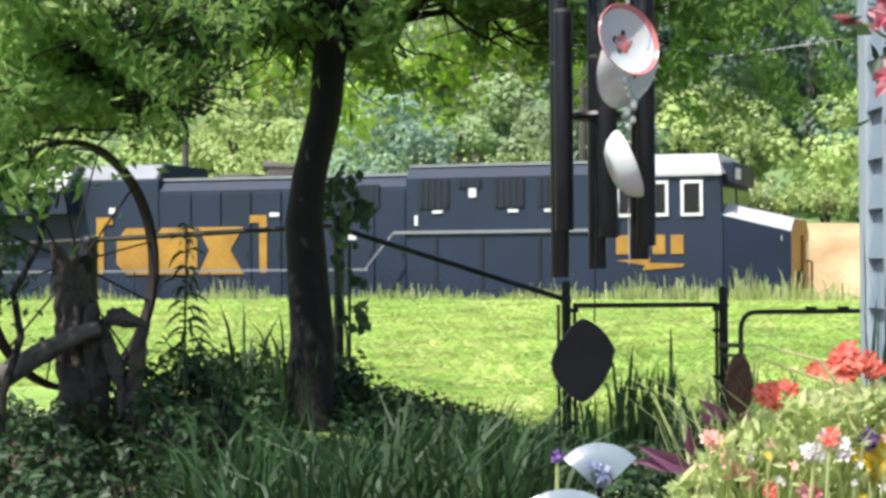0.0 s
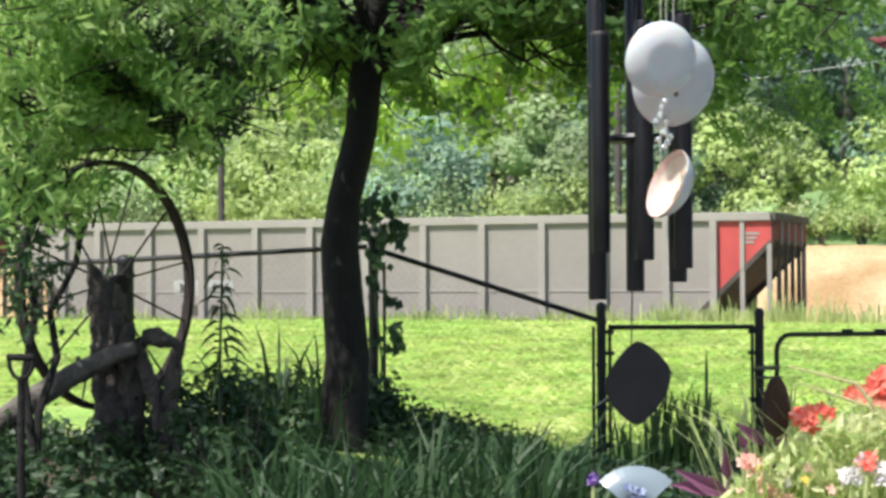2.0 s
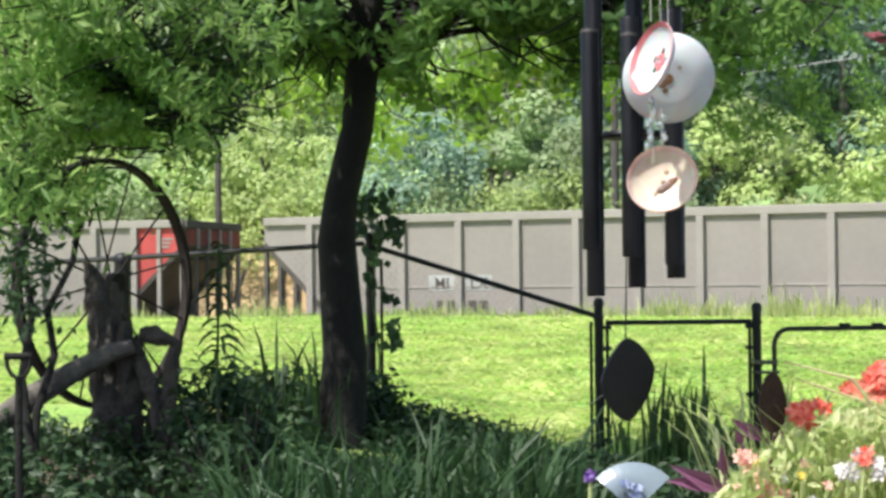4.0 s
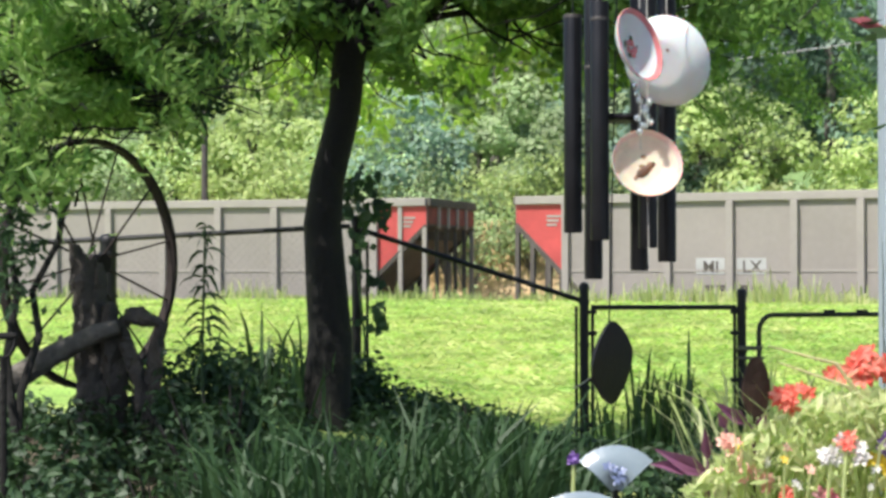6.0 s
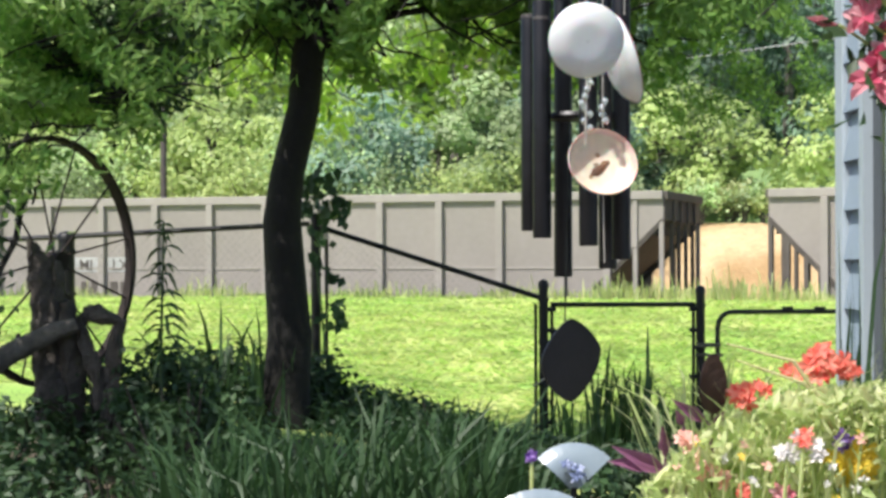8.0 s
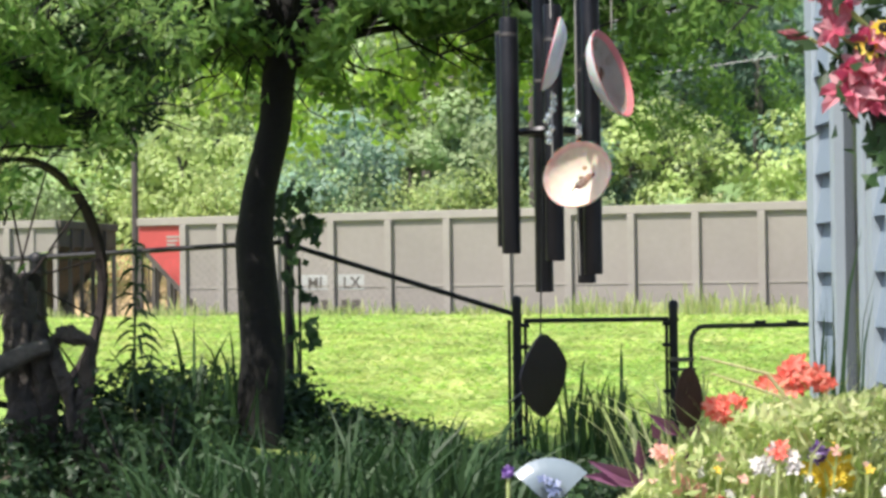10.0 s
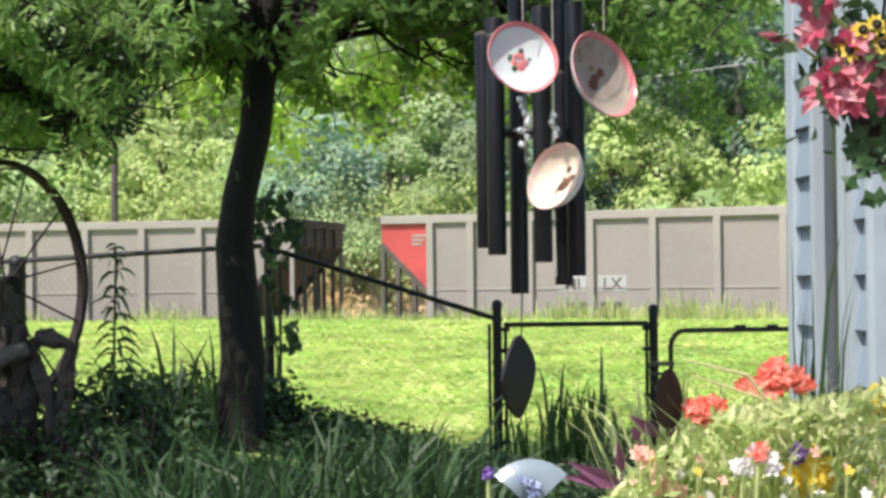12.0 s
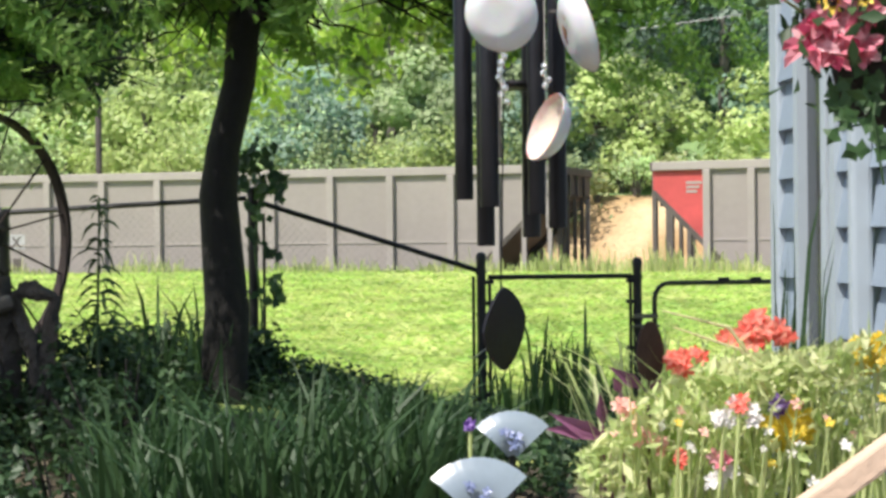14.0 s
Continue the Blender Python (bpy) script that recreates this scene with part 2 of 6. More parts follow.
# ---- mesh helpers ----
class Shape:
    """Collects faces for one mesh."""

    def __init__(self):
        self.v, self.f = [], []

    def add(self, verts, faces, m=None):
        k = len(self.v)
        self.v += [tuple(m @ Vector(p)) if m else tuple(p) for p in verts]
        self.f += [tuple(i + k for i in f) for f in faces]
        return self

    def box(self, x0, x1, y0, y1, z0, z1, m=None, bevel=0.0):
        if bevel:
            bm = bmesh.new()
            bmesh.ops.create_cube(bm, size=1, matrix=Matrix.LocRotScale(((x0 + x1) / 2, (y0 + y1) / 2, (z0 + z1) / 2), None, (x1 - x0, y1 - y0, z1 - z0)))
            bmesh.ops.bevel(bm, geom=bm.edges[:], offset=bevel, segments=2, affect="EDGES", profile=0.6)
            bm.verts.index_update()
            self.add([p.co for p in bm.verts], [[q.index for q in f.verts] for f in bm.faces], m)
            bm.free()
            return self
        v = [(x, y, z) for x in (x0, x1) for y in (y0, y1) for z in (z0, z1)]
        return self.add(v, [(0, 1, 3, 2), (4, 6, 7, 5), (0, 4, 5, 1), (2, 3, 7, 6), (0, 2, 6, 4), (1, 5, 7, 3)], m)

    def prism(self, outline, y0, y1, m=None):
        """An outline in x and z, drawn out along y."""
        n = len(outline)
        v = [(x, y0, z) for x, z in outline] + [(x, y1, z) for x, z in outline]
        f = [tuple(range(n)), tuple(range(2 * n - 1, n - 1, -1))]
        f += [(i, i + n, (i + 1) % n + n, (i + 1) % n) for i in range(n)]
        return self.add(v, f, m)

    def rod(self, points, radii, n=8, cap=True):
        """A round bar along points; radii one number or one each."""
        points = [Vector(p) for p in points]
        if not hasattr(radii, "__len__"):
            radii = [radii] * len(points)
        k, side = len(self.v), None
        for i, p in enumerate(points):
            d = (points[min(i + 1, len(points) - 1)] - points[max(i - 1, 0)]).normalized()
            if side is None:
                side = d.orthogonal().normalized()
            side = (side - d * side.dot(d)).normalized()
            up = d.cross(side)
            for j in range(n):
                a = 2 * math.pi * j / n
                self.v.append(tuple(p + radii[i] * (math.cos(a) * side + math.sin(a) * up)))
        for i in range(len(points) - 1):
            for j in range(n):
                a, b = k + i * n + j, k + i * n + (j + 1) % n
                self.f.append((a, b, b + n, a + n))
        if cap:
            self.f.append(tuple(range(k + n - 1, k - 1, -1)))
            self.f.append(tuple(range(k + (len(points) - 1) * n, k + len(points) * n)))
        return self

    def lathe(self, profile, n=24, m=None):
        """A profile of radius and height turned round z."""
        v = [(r * math.cos(2 * math.pi * j / n), r * math.sin(2 * math.pi * j / n), z) for r, z in profile for j in range(n)]
        f = [(i * n + j, i * n + (j + 1) % n, (i + 1) * n + (j + 1) % n, (i + 1) * n + j) for i in range(len(profile) - 1) for j in range(n)]
        return self.add(v, f, m)

    def mesh(self, name, material, smooth=False):
        me = bpy.data.meshes.new(name)
        me.from_pydata(self.v, [], self.f)
        me.materials.append(material)
        if smooth:
            me.shade_smooth()
            me.set_sharp_from_angle(angle=radians(40))
        return me


def part(name, shape, material, parent=None, label="", smooth=False, at=None, kind=""):
    ob = new(name, shape.mesh(name, material, smooth) if isinstance(shape, Shape) else shape)
    if parent:
        ob.parent = parent
    if at is not None:
        ob.matrix_basis = at
    return tagged(ob, label, kind=kind)


def thing(name, label, category, at=None, group="", kind=""):
    ob = new(name)
    ob.empty_display_size = 0.1
    if at is not None:
        ob.matrix_basis = at
    return tagged(ob, label, category, group, kind)


def np_mesh(name, verts, per, faces, material):
    """Many alike small pieces: verts (n, per, 3), faces as index tuples within a piece."""
    n = len(verts)
    me = bpy.data.meshes.new(name)
    co = np.asarray(verts, np.float32).reshape(-1, 3)
    me.vertices.add(len(co))
    me.vertices.foreach_set("co", co.ravel())
    loops = np.concatenate([np.array(f) for f in faces])
    sizes = np.array([len(f) for f in faces])
    allloops = (np.arange(n)[:, None] * per + loops[None, :]).ravel()
    allsizes = np.tile(sizes, n)
    me.loops.add(len(allloops))
    me.polygons.add(len(allsizes))
    me.loops.foreach_set("vertex_index", allloops.astype(np.int32))
    me.polygons.foreach_set("loop_start", np.concatenate([[0], np.cumsum(allsizes)[:-1]]).astype(np.int32))
    me.update(calc_edges=True)
    me.validate()
    me.materials.append(material)
    return me


RNG = np.random.default_rng(7)


def leaves_mesh(name, centres, length, width, material, droop=0.3, flat=0.0, rng=RNG, facing=None):
    """Pointed leaves, folded a little along the middle, at the centres."""
    c = np.asarray(centres, float)
    n = len(c)
    d = rng.normal(size=(n, 3))
    d[:, 2] = d[:, 2] * (1 - flat) - droop
    d /= np.linalg.norm(d, axis=1)[:, None]
    s = np.cross(d, rng.normal(size=(n, 3)) * (1 - flat) + np.array([0, 0, flat * 3.0]))
    s /= np.linalg.norm(s, axis=1)[:, None] + 1e-9
    if facing is not None:
        nn = facing / (np.linalg.norm(facing, axis=1)[:, None] + 1e-9)
        d = d - nn * (d * nn).sum(1)[:, None]
        d /= np.linalg.norm(d, axis=1)[:, None] + 1e-9
        s = np.cross(nn, d)
    nn = np.cross(d, s)
    L = (length * rng.uniform(0.6, 1.3, n))[:, None]
    W = (width * rng.uniform(0.7, 1.2, n))[:, None]
    v = np.stack([c - d * L / 2, c - d * L * 0.05 + s * W / 2 + nn * W * 0.18, c + d * L / 2, c - d * L * 0.05 - s * W / 2 + nn * W * 0.18], 1)
    return np_mesh(name, v, 4, [(0, 1, 2), (0, 2, 3)], material)


def blades_mesh(name, roots, height, width, lean, material, rng=RNG, curl=0.5):
    """Grass-like blades rooted at the points, bending over."""
    r = np.asarray(roots, float)
    n = len(r)
    h = np.asarray(height) * rng.uniform(0.6, 1.15, n)
    a = rng.uniform(0, 2 * math.pi, n)
    o = np.stack([np.cos(a), np.sin(a), 0 * a], 1) * (lean * rng.uniform(0.1, 1.0, n) * h)[:, None]
    b = rng.uniform(0, 2 * math.pi, n)
    s = np.stack([np.cos(b), np.sin(b), 0 * b], 1) * (width / 2 * rng.uniform(0.7, 1.3, n))[:, None]
    up = np.stack([0 * h, 0 * h, h], 1)
    cv = curl * rng.uniform(0.2, 1, n)[:, None]
    p1, p2, p3 = r + up * 0.4 + o * 0.25, r + up * 0.78 + o * 0.62, r + up * (1 - 0.25 * cv) + o * (1 + 0.5 * cv)
    v = np.stack([r - s * 0.7, r + s * 0.7, p1 - s, p1 + s, p2 - s * 0.75, p2 + s * 0.75, p3], 1)
    return np_mesh(name, v, 7, [(0, 1, 3, 2), (2, 3, 5, 4), (4, 5, 6)], material)


# ---- the lie of the land ----
TRACK_YAW = -20.43
TRACK = pose(0, 34.0, -1.35, 0, 0, TRACK_YAW)
TRACK_INV = TRACK.inverted()
CURVE, CURVE_HALF = 0.013, 30.0        # one over the radius of the bend, and half its length


def bend(s):
    """How far the line has swung towards the house at s metres along it."""
    a = abs(s)
    return CURVE * a * a / 2 if a < CURVE_HALF else CURVE * CURVE_HALF * (a - CURVE_HALF / 2)


def along(s, u=0.0, z=0.0):
    """A place s metres along the line, u metres across it."""
    return TRACK @ Vector((s, u - bend(s), z))


def step(a, b, x):
    t = min(1.0, max(0.0, (x - a) / (b - a)))
    return t * t * (3 - 2 * t)


def ground_z(x, y):
    """Height of the ground: yard, meadow rising to the railway cut, track bed, sandy bank, wooded hill."""
    q = TRACK_INV @ Vector((x, y, 0))
    u = q.y + bend(q.x)                            # across the track, minus: towards the house
    z = 0.86 * step(-22.0, -4.2, u)
    z += 0.42 * step(0.9, -1.2, x) * step(8, 12, y) * (1 - step(14.5, 22, y))
    z += (-1.62 - 0.86) * step(-3.3, -2.2, u)
    z += 3.9 * step(2.3, 8.5, u) + 0.30 * max(0.0, u - 9) * step(8, 14, u)
    if u < -4.5:
        z += 0.05 * noise.noise((x * 0.25, y * 0.25, 0)) * step(4, 10, y)
    elif u > 3:
        z += 0.5 * noise.noise((x * 0.13, y * 0.13, 5.0)) * step(3, 9, u)
    return z


def ground_object():
    us = np.concatenate([np.linspace(-60, -22, 14), np.linspace(-21, -4.4, 44), np.linspace(-4.2, -2.0, 14), np.linspace(-1.6, 9.0, 24), np.linspace(10, 60, 30), [90, 200, 600, 2000]])
    ss = np.concatenate([[-2500, -600, -200, -100], np.linspace(-70, -22, 16), np.linspace(-20, 20, 60), np.linspace(22, 70, 16), [100, 200, 600, 2500]])
    v, f, mats = [], [], []
    nu = len(us)
    for s in ss:
        for u in us:
            p = along(s, u)
            v.append((p.x, p.y, ground_z(p.x, p.y) if u < 100 else ground_z(p.x, p.y) * 0 + 30))
    for i in range(len(ss) - 1):
        for j in range(nu - 1):
            f.append((i * nu + j, (i + 1) * nu + j, (i + 1) * nu + j + 1, i * nu + j + 1))
            u, s = us[j], ss[i]
            p = along(s, u)
            mats.append(4 if u > 8.0 else 2 if u > 2.2 else 3 if u > -2.3 else 1 if p.y < 11.6 else 0)
    me = bpy.data.meshes.new("ground")
    me.from_pydata(v, [], f)
    for m in (M_GRASS, M_SOIL, M_SAND, M_BALLAST, M_HILL):
        me.materials.append(m)
    me.polygons.foreach_set("material_index", mats)
    me.shade_smooth()
    tagged(new("ground", me), "sunlit grass meadow, garden soil, sandy bank and hillside", "ground", kind="structure")


ground_object()


# ---- railway ----
def rails():
    ss = [-200 + 5.0 * i for i in range(81)]
    for side in (-0.75, 0.75):
        sh = Shape()
        for w, z0, z1 in ((0.036, -0.06, 0.0), (0.015, -0.13, -0.06), (0.07, -0.16, -0.13)):
            v = [along(q, side + dy, z) for q in ss for dy, z in ((-w, z0), (w, z0), (w, z1), (-w, z1))]
            sh.add(v, [(i * 4 + j, i * 4 + (j + 1) % 4, i * 4 + 4 + (j + 1) % 4, i * 4 + 4 + j) for i in range(len(ss) - 1) for j in range(4)])
        tagged(part("rail", sh, M_STEEL), "worn steel railway rail on ballast", "rail", "rails", "structure")
    sh = Shape()
    for i in range(-130, 130):
        p, q = along(i * 1.1, 0, -0.16), along(i * 1.1 + 0.2, 0, -0.16)
        turn = math.degrees(math.atan2(q.y - p.y, q.x - p.x))
        sh.box(-0.115, 0.115, -1.3, 1.3, -0.14, 0.0, pose(p.x, p.y, p.z, 0, 0, turn))
    tagged(part("sleepers", sh, M_POLE), "dark wooden sleepers in ballast", "sleepers", kind="stuff")


def text_mesh(body, size, material, depth=0.006, bold=0.0):
    cu = bpy.data.curves.new("letters", "FONT")
    cu.body, cu.size, cu.extrude, cu.offset, cu.align_x = body, size, depth, bold, "CENTER"
    cu.resolution_u = 3
    ob = bpy.data.objects.new("letters", cu)
    scene.collection.objects.link(ob)
    me = bpy.data.meshes.new_from_object(ob.evaluated_get(bpy.context.evaluated_depsgraph_get()))
    bpy.data.objects.remove(ob)
    me.materials.clear()
    me.materials.append(material)
    return me


def wheelset(parent, x):
    s = Shape()
    for y in (-0.75, 0.75):
        k = 1 if y > 0 else -1
        s.lathe([(0.0, 0.07), (0.2, 0.07), (0.38, 0.04), (0.46, 0.06), (0.46, -0.05), (0.5, -0.07), (0.5, -0.09), (0.0, -0.09)], 20, Matrix.Translation((x, y, 0.5)) @ Matrix.Rotation(-k * math.pi / 2, 4, "X"))
    s.rod([(x, -0.72, 0.5), (x, 0.72, 0.5)], 0.09, 8)
    return part("wheelset", s, M_STEEL, parent)


def bogie(parent, xs):
    s = Shape()
    for y in (-1.05, 1.05):
        s.box(xs[0] - 0.45, xs[-1] + 0.45, y - 0.08, y + 0.08, 0.55, 0.85, bevel=0.03)
        for x in xs:
            s.box(x - 0.2, x + 0.2, y - 0.12, y + 0.12, 0.32, 0.7, bevel=0.03)
    s.box(sum(xs) / len(xs) - 0.3, sum(xs) / len(xs) + 0.3, -1.0, 1.0, 0.5, 0.95)
    b = part("bogie", s, M_CARDARK, parent)
    for x in xs:
        wheelset(b, x)


def window_on_side(parent, x0, x1, z0, z1, y, frame_mat=M_WHITE):
    t = 0.05
    s = Shape()
    s.box(x0 - t, x1 + t, y - 0.03, y + 0.01, z1, z1 + t).box(x0 - t, x1 + t, y - 0.03, y + 0.01, z0 - t, z0)
    s.box(x0 - t, x0, y - 0.03, y + 0.01, z0, z1).box(x1, x1 + t, y - 0.03, y + 0.01, z0, z1)
    w = part("side_window", s, frame_mat, parent, "white-framed cab side window")
    part("pane", Shape().box(x0, x1, y - 0.015, y + 0.005, z0, z1), M_DARKGLASS, w, "dark tinted glass")


def locomotive():
    """x forward from the front coupler, near side at minus y, z from the railhead."""
    lo = thing("locomotive", "dark blue diesel freight locomotive with yellow nose and lettering", "locomotive")
    W = 1.52
    part("frame", Shape().box(-20.35, -0.55, -1.5, 1.5, 1.25, 1.75, bevel=0.03), M_BLUE, lo)
    part("fuel_tank", Shape().box(-13.2, -8.0, -1.4, 1.4, 0.35, 1.25, bevel=0.15), M_BLUE_DK, lo)
    bogie(lo, (-6.0, -4.2, -2.4))
    bogie(lo, (-18.8, -17.0, -15.2))
    for x in (-0.28, -20.62):
        part("coupler", Shape().box(x - 0.55, x + 0.3, -0.12, 0.12, 0.75, 1.0, bevel=0.04), M_CARDARK, lo)
    # cab
    part("cab", Shape().prism([(-3.63, 1.75), (-1.84, 1.75), (-1.84, 3.3), (-1.88, 4.0), (-1.92, 4.22), (-3.63, 4.22)], -W, W), M_BLUE, lo)
    roof = Shape()
    hw, hz = 1.55, 4.2
    ro = [(-hw, hz), (-hw + 0.55, hz + 0.34), (hw - 0.55, hz + 0.34), (hw, hz)]
    v = [(-3.68, y, z) for y, z in ro] + [(-1.84, ro[0][0], hz), (-2.0, ro[1][0], hz + 0.34), (-2.0, ro[2][0], hz + 0.34), (-1.84, ro[3][0], hz)]
    roof.add(v, [(0, 1, 2, 3), (7, 6, 5, 4), (0, 4, 5, 1), (1, 5, 6, 2), (2, 6, 7, 3), (3, 7, 4, 0)])
    part("cab_roof", roof, M_SILVER, lo, "pale grey cab roof bright in the sun")
    part("gutter", Shape().box(-3.68, -1.84, -W - 0.05, -W, 4.16, 4.21), M_SILVER, lo)
    ws = Shape()
    for y0, y1 in ((-1.35, -0.12), (0.12, 1.35)):
        ws.add([(-1.845, y0, 3.42), (-1.845, y1, 3.42), (-1.877, y1, 3.98), (-1.877, y0, 3.98)], [(0, 1, 2, 3)], pose(0.012, 0, 0))
    part("windscreen", ws, M_DARKGLASS, lo)
    part("number_box", Shape().box(-2.05, -1.72, -1.1, 1.1, 4.04, 4.40, bevel=0.03), M_BLUE, lo)
    part("number_plate", Shape().box(-1.72, -1.705, -0.95, -0.45, 4.12, 4.3), M_WHITE, lo)
    for x0, x1 in ((-3.52, -3.28), (-3.10, -2.76), (-2.46, -2.20)):
        window_on_side(lo, x0, x1, 3.56, 4.04, -W)
    part("mirror", Shape().box(-3.68, -3.60, -W - 0.2, -W - 0.12, 3.5, 4.0, bevel=0.02), M_WHITE, lo)
    # nose
    nose = Shape()
    q = [(-1.15, 1.75), (-1.15, 3.25), (-0.75, 3.46), (0.75, 3.46), (1.15, 3.25), (1.15, 1.75)]
    back = [(-1.5, 1.75), (-1.5, 3.52), (-0.95, 3.72), (0.95, 3.72), (1.5, 3.52), (1.5, 1.75)]
    v = [(-1.85, y, z) for y, z in back] + [(-0.80, y, z) for y, z in q]
    nose.add(v, [(i, i + 6, (i + 1) % 6 + 6, (i + 1) % 6) for i in range(6) if i not in (1, 2, 3)])
    part("nose", nose, M_BLUE, lo)
    for i in (1, 2, 3):
        part("nose_top", Shape().add([v[j] for j in (i, i + 6, i + 7, i + 1)], [(0, 1, 2, 3)]), M_SILVER, lo, "pale sloping top of the nose")
    part("nose_front", Shape().add([(-0.798, y, z) for y, z in q], [(0, 1, 2, 3, 4, 5)]), M_YELLOW, lo, "yellow nose front")
    part("nose_door", Shape().box(-0.80, -0.75, 0.1, 0.75, 1.8, 3.2, bevel=0.02), M_YELLOW, lo)
    part("nose_window", Shape().box(-0.75, -0.735, 0.22, 0.62, 2.75, 3.1), M_DARKGLASS, lo)
    for y in (-0.35, 0.0):
        part("headlight", Shape().lathe([(0.0, 0.04), (0.09, 0.04), (0.11, 0.0)], 14, Matrix.Translation((-0.78, y, 2.5)) @ Matrix.Rotation(math.pi / 2, 4, "Y")), M_DARKGLASS, lo)
    part("front_grab_rail", Shape().rod([(-0.68, 0.55, 1.9), (-0.68, 0.55, 2.75), (-0.78, 0.55, 2.8)], 0.02, 6), M_CARDARK, lo)
    part("corner_lamp", Shape().box(-1.06, -0.94, -1.2, -1.1, 3.10, 3.18), M_WHITE, lo)
    # long hood

    def hood(name, x0, x1, w, top, slope=0.2):
        o = [(-w, 1.75), (-w, top - slope), (-w + slope, top), (w - slope, top), (w, top - slope), (w, 1.75)]
        s = Shape()
        s.add([(x0, y, z) for y, z in o] + [(x1, y, z) for y, z in o], [tuple(range(6)), tuple(range(11, 5, -1))] + [(i, (i + 1) % 6, (i + 1) % 6 + 6, i + 6) for i in range(6)])
        return part(name, s, M_BLUE, lo)

    hood("equipment_hood", -7.23, -3.63, 1.42, 4.42)
    hood("engine_hood", -12.0, -7.23, 1.12, 4.30)
    hood("fan_hood", -13.6, -12.0, 1.14, 4.60, 0.3)
    hood("rear_hood", -19.4, -13.6, 1.12, 3.95)
    part("fan_roof", Shape().box(-13.55, -12.05, 0.03, 0.40, -0.01, 0.02, bevel=0.006), M_RAIL, lo, "pale sloping roof panel", at=pose(0, -1.14, 4.3, 45, 0, 0))
    for x0, x1, w, z in ((-7.2, -3.7, 1.24, 4.42), (-12.0, -7.23, 0.95, 4.30)):
        for k in (-1, 1):
            part("roof_edge", Shape().box(x0, x1, k * w - 0.03, k * w + 0.03, z - 0.01, z + 0.035), M_RAIL, lo, "pale strip along the roof edge")
    for i in range(8):
        x = -7.6 - i * 0.575
        d = part("hood_door", Shape().box(x - 0.26, x + 0.26, -1.15, -1.12, 1.9, 4.05, bevel=0.01), M_BLUE, lo)
        part("door_latch", Shape().box(x + 0.18, x + 0.22, -1.165, -1.15, 2.9, 3.02), M_BLUE_DK, d)
    for x0, x1, z0, z1 in ((-7.0, -6.46, 3.7, 4.2), (-5.68, -5.15, 3.7, 4.2), (-4.93, -4.40, 3.7, 4.2), (-6.30, -5.90, 4.04, 4.2)):
        g = part("grille", Shape().box(x0, x1, -1.44, -1.415, z0, z1), M_BLUE_DK, lo, "dark louvred grille")
        for k in range(5):
            xx = x0 + (k + 0.5) * (x1 - x0) / 5
            part("slat", Shape().box(xx - 0.015, xx + 0.015, -1.455, -1.44, z0 + 0.02, z1 - 0.02), M_BLUE, g)
    g = part("grille", Shape().box(-8.7, -7.8, -1.17, -1.145, 3.72, 4.14), M_BLUE_DK, lo, "dark exhaust grille")
    for k in range(9):
        part("slat", Shape().box(-8.65 + k * 0.1, -8.62 + k * 0.1, -1.18, -1.17, 3.74, 4.12), M_BLUE, g)
    for x, y, z, w, h in ((-6.67, -1.43, 3.62, 0.18, 0.05), (-5.35, -1.43, 3.62, 0.18, 0.05), (-6.05, -1.43, 3.88, 0.13, 0.15), (-7.05, -1.43, 3.42, 0.06, 0.17), (-9.75, -1.165, 3.62, 0.18, 0.07), (-8.95, -1.165, 3.2, 0.18, 0.12), (-8.3, -1.165, 3.2, 0.14, 0.10), (-12.9, -1.165, 3.72, 0.12, 0.1), (-4.72, -1.43, 3.62, 0.18, 0.05)):
        part("placard", Shape().box(x - w / 2, x + w / 2, y - 0.015, y, z, z + h), M_WHITE, lo, "small white placard")
    for x in (-6.7, -5.9, -4.9):
        part("seam", Shape().box(x - 0.03, x + 0.03, -1.435, -1.42, 1.9, 3.26), M_BLUE_DK, lo)
    part("ledge", Shape().box(-7.45, -3.63, -1.46, -1.40, 3.28, 3.33), M_RAIL, lo, "pale ledge along the hood")
    part("sloping_rail", Shape().rod([(-7.45, -1.45, 3.3), (-7.95, -1.5, 2.69)], 0.02, 6), M_RAIL, lo)
    part("walkway_rail", Shape().box(-19.6, -7.9, -1.53, -1.50, 2.665, 2.70), M_RAIL, lo, "pale rail above the walkway")
    for k in range(9):
        x = -19.5 + k * 1.44
        part("stanchion", Shape().rod([(x, -1.5, 1.75), (x, -1.5, 2.66)], 0.016, 6), M_BLUE, lo)
    # radiator section: wide wings with panels in the sloping roof
    rad = Shape()
    o = [(-1.56, 3.72), (-1.56, 4.15), (-1.12, 4.58), (1.12, 4.58), (1.56, 4.15), (1.56, 3.72)]
    rad.add([(-19.9, y, z) for y, z in o] + [(-13.6, y, z) for y, z in o], [tuple(range(6)), tuple(range(11, 5, -1))] + [(i, (i + 1) % 6, (i + 1) % 6 + 6, i + 6) for i in range(6)])
    part("radiator_housing", rad, M_BLUE, lo)
    part("edge_strip", Shape().box(-19.9, -13.6, -1.59, -1.55, 4.12, 4.18), M_SILVER, lo, "pale strip along the roof edge")
    part("edge_strip", Shape().box(-19.9, -13.6, -1.14, -1.10, 4.57, 4.61), M_RAIL, lo)
    tilt = math.degrees(math.atan2(0.43, 0.44))
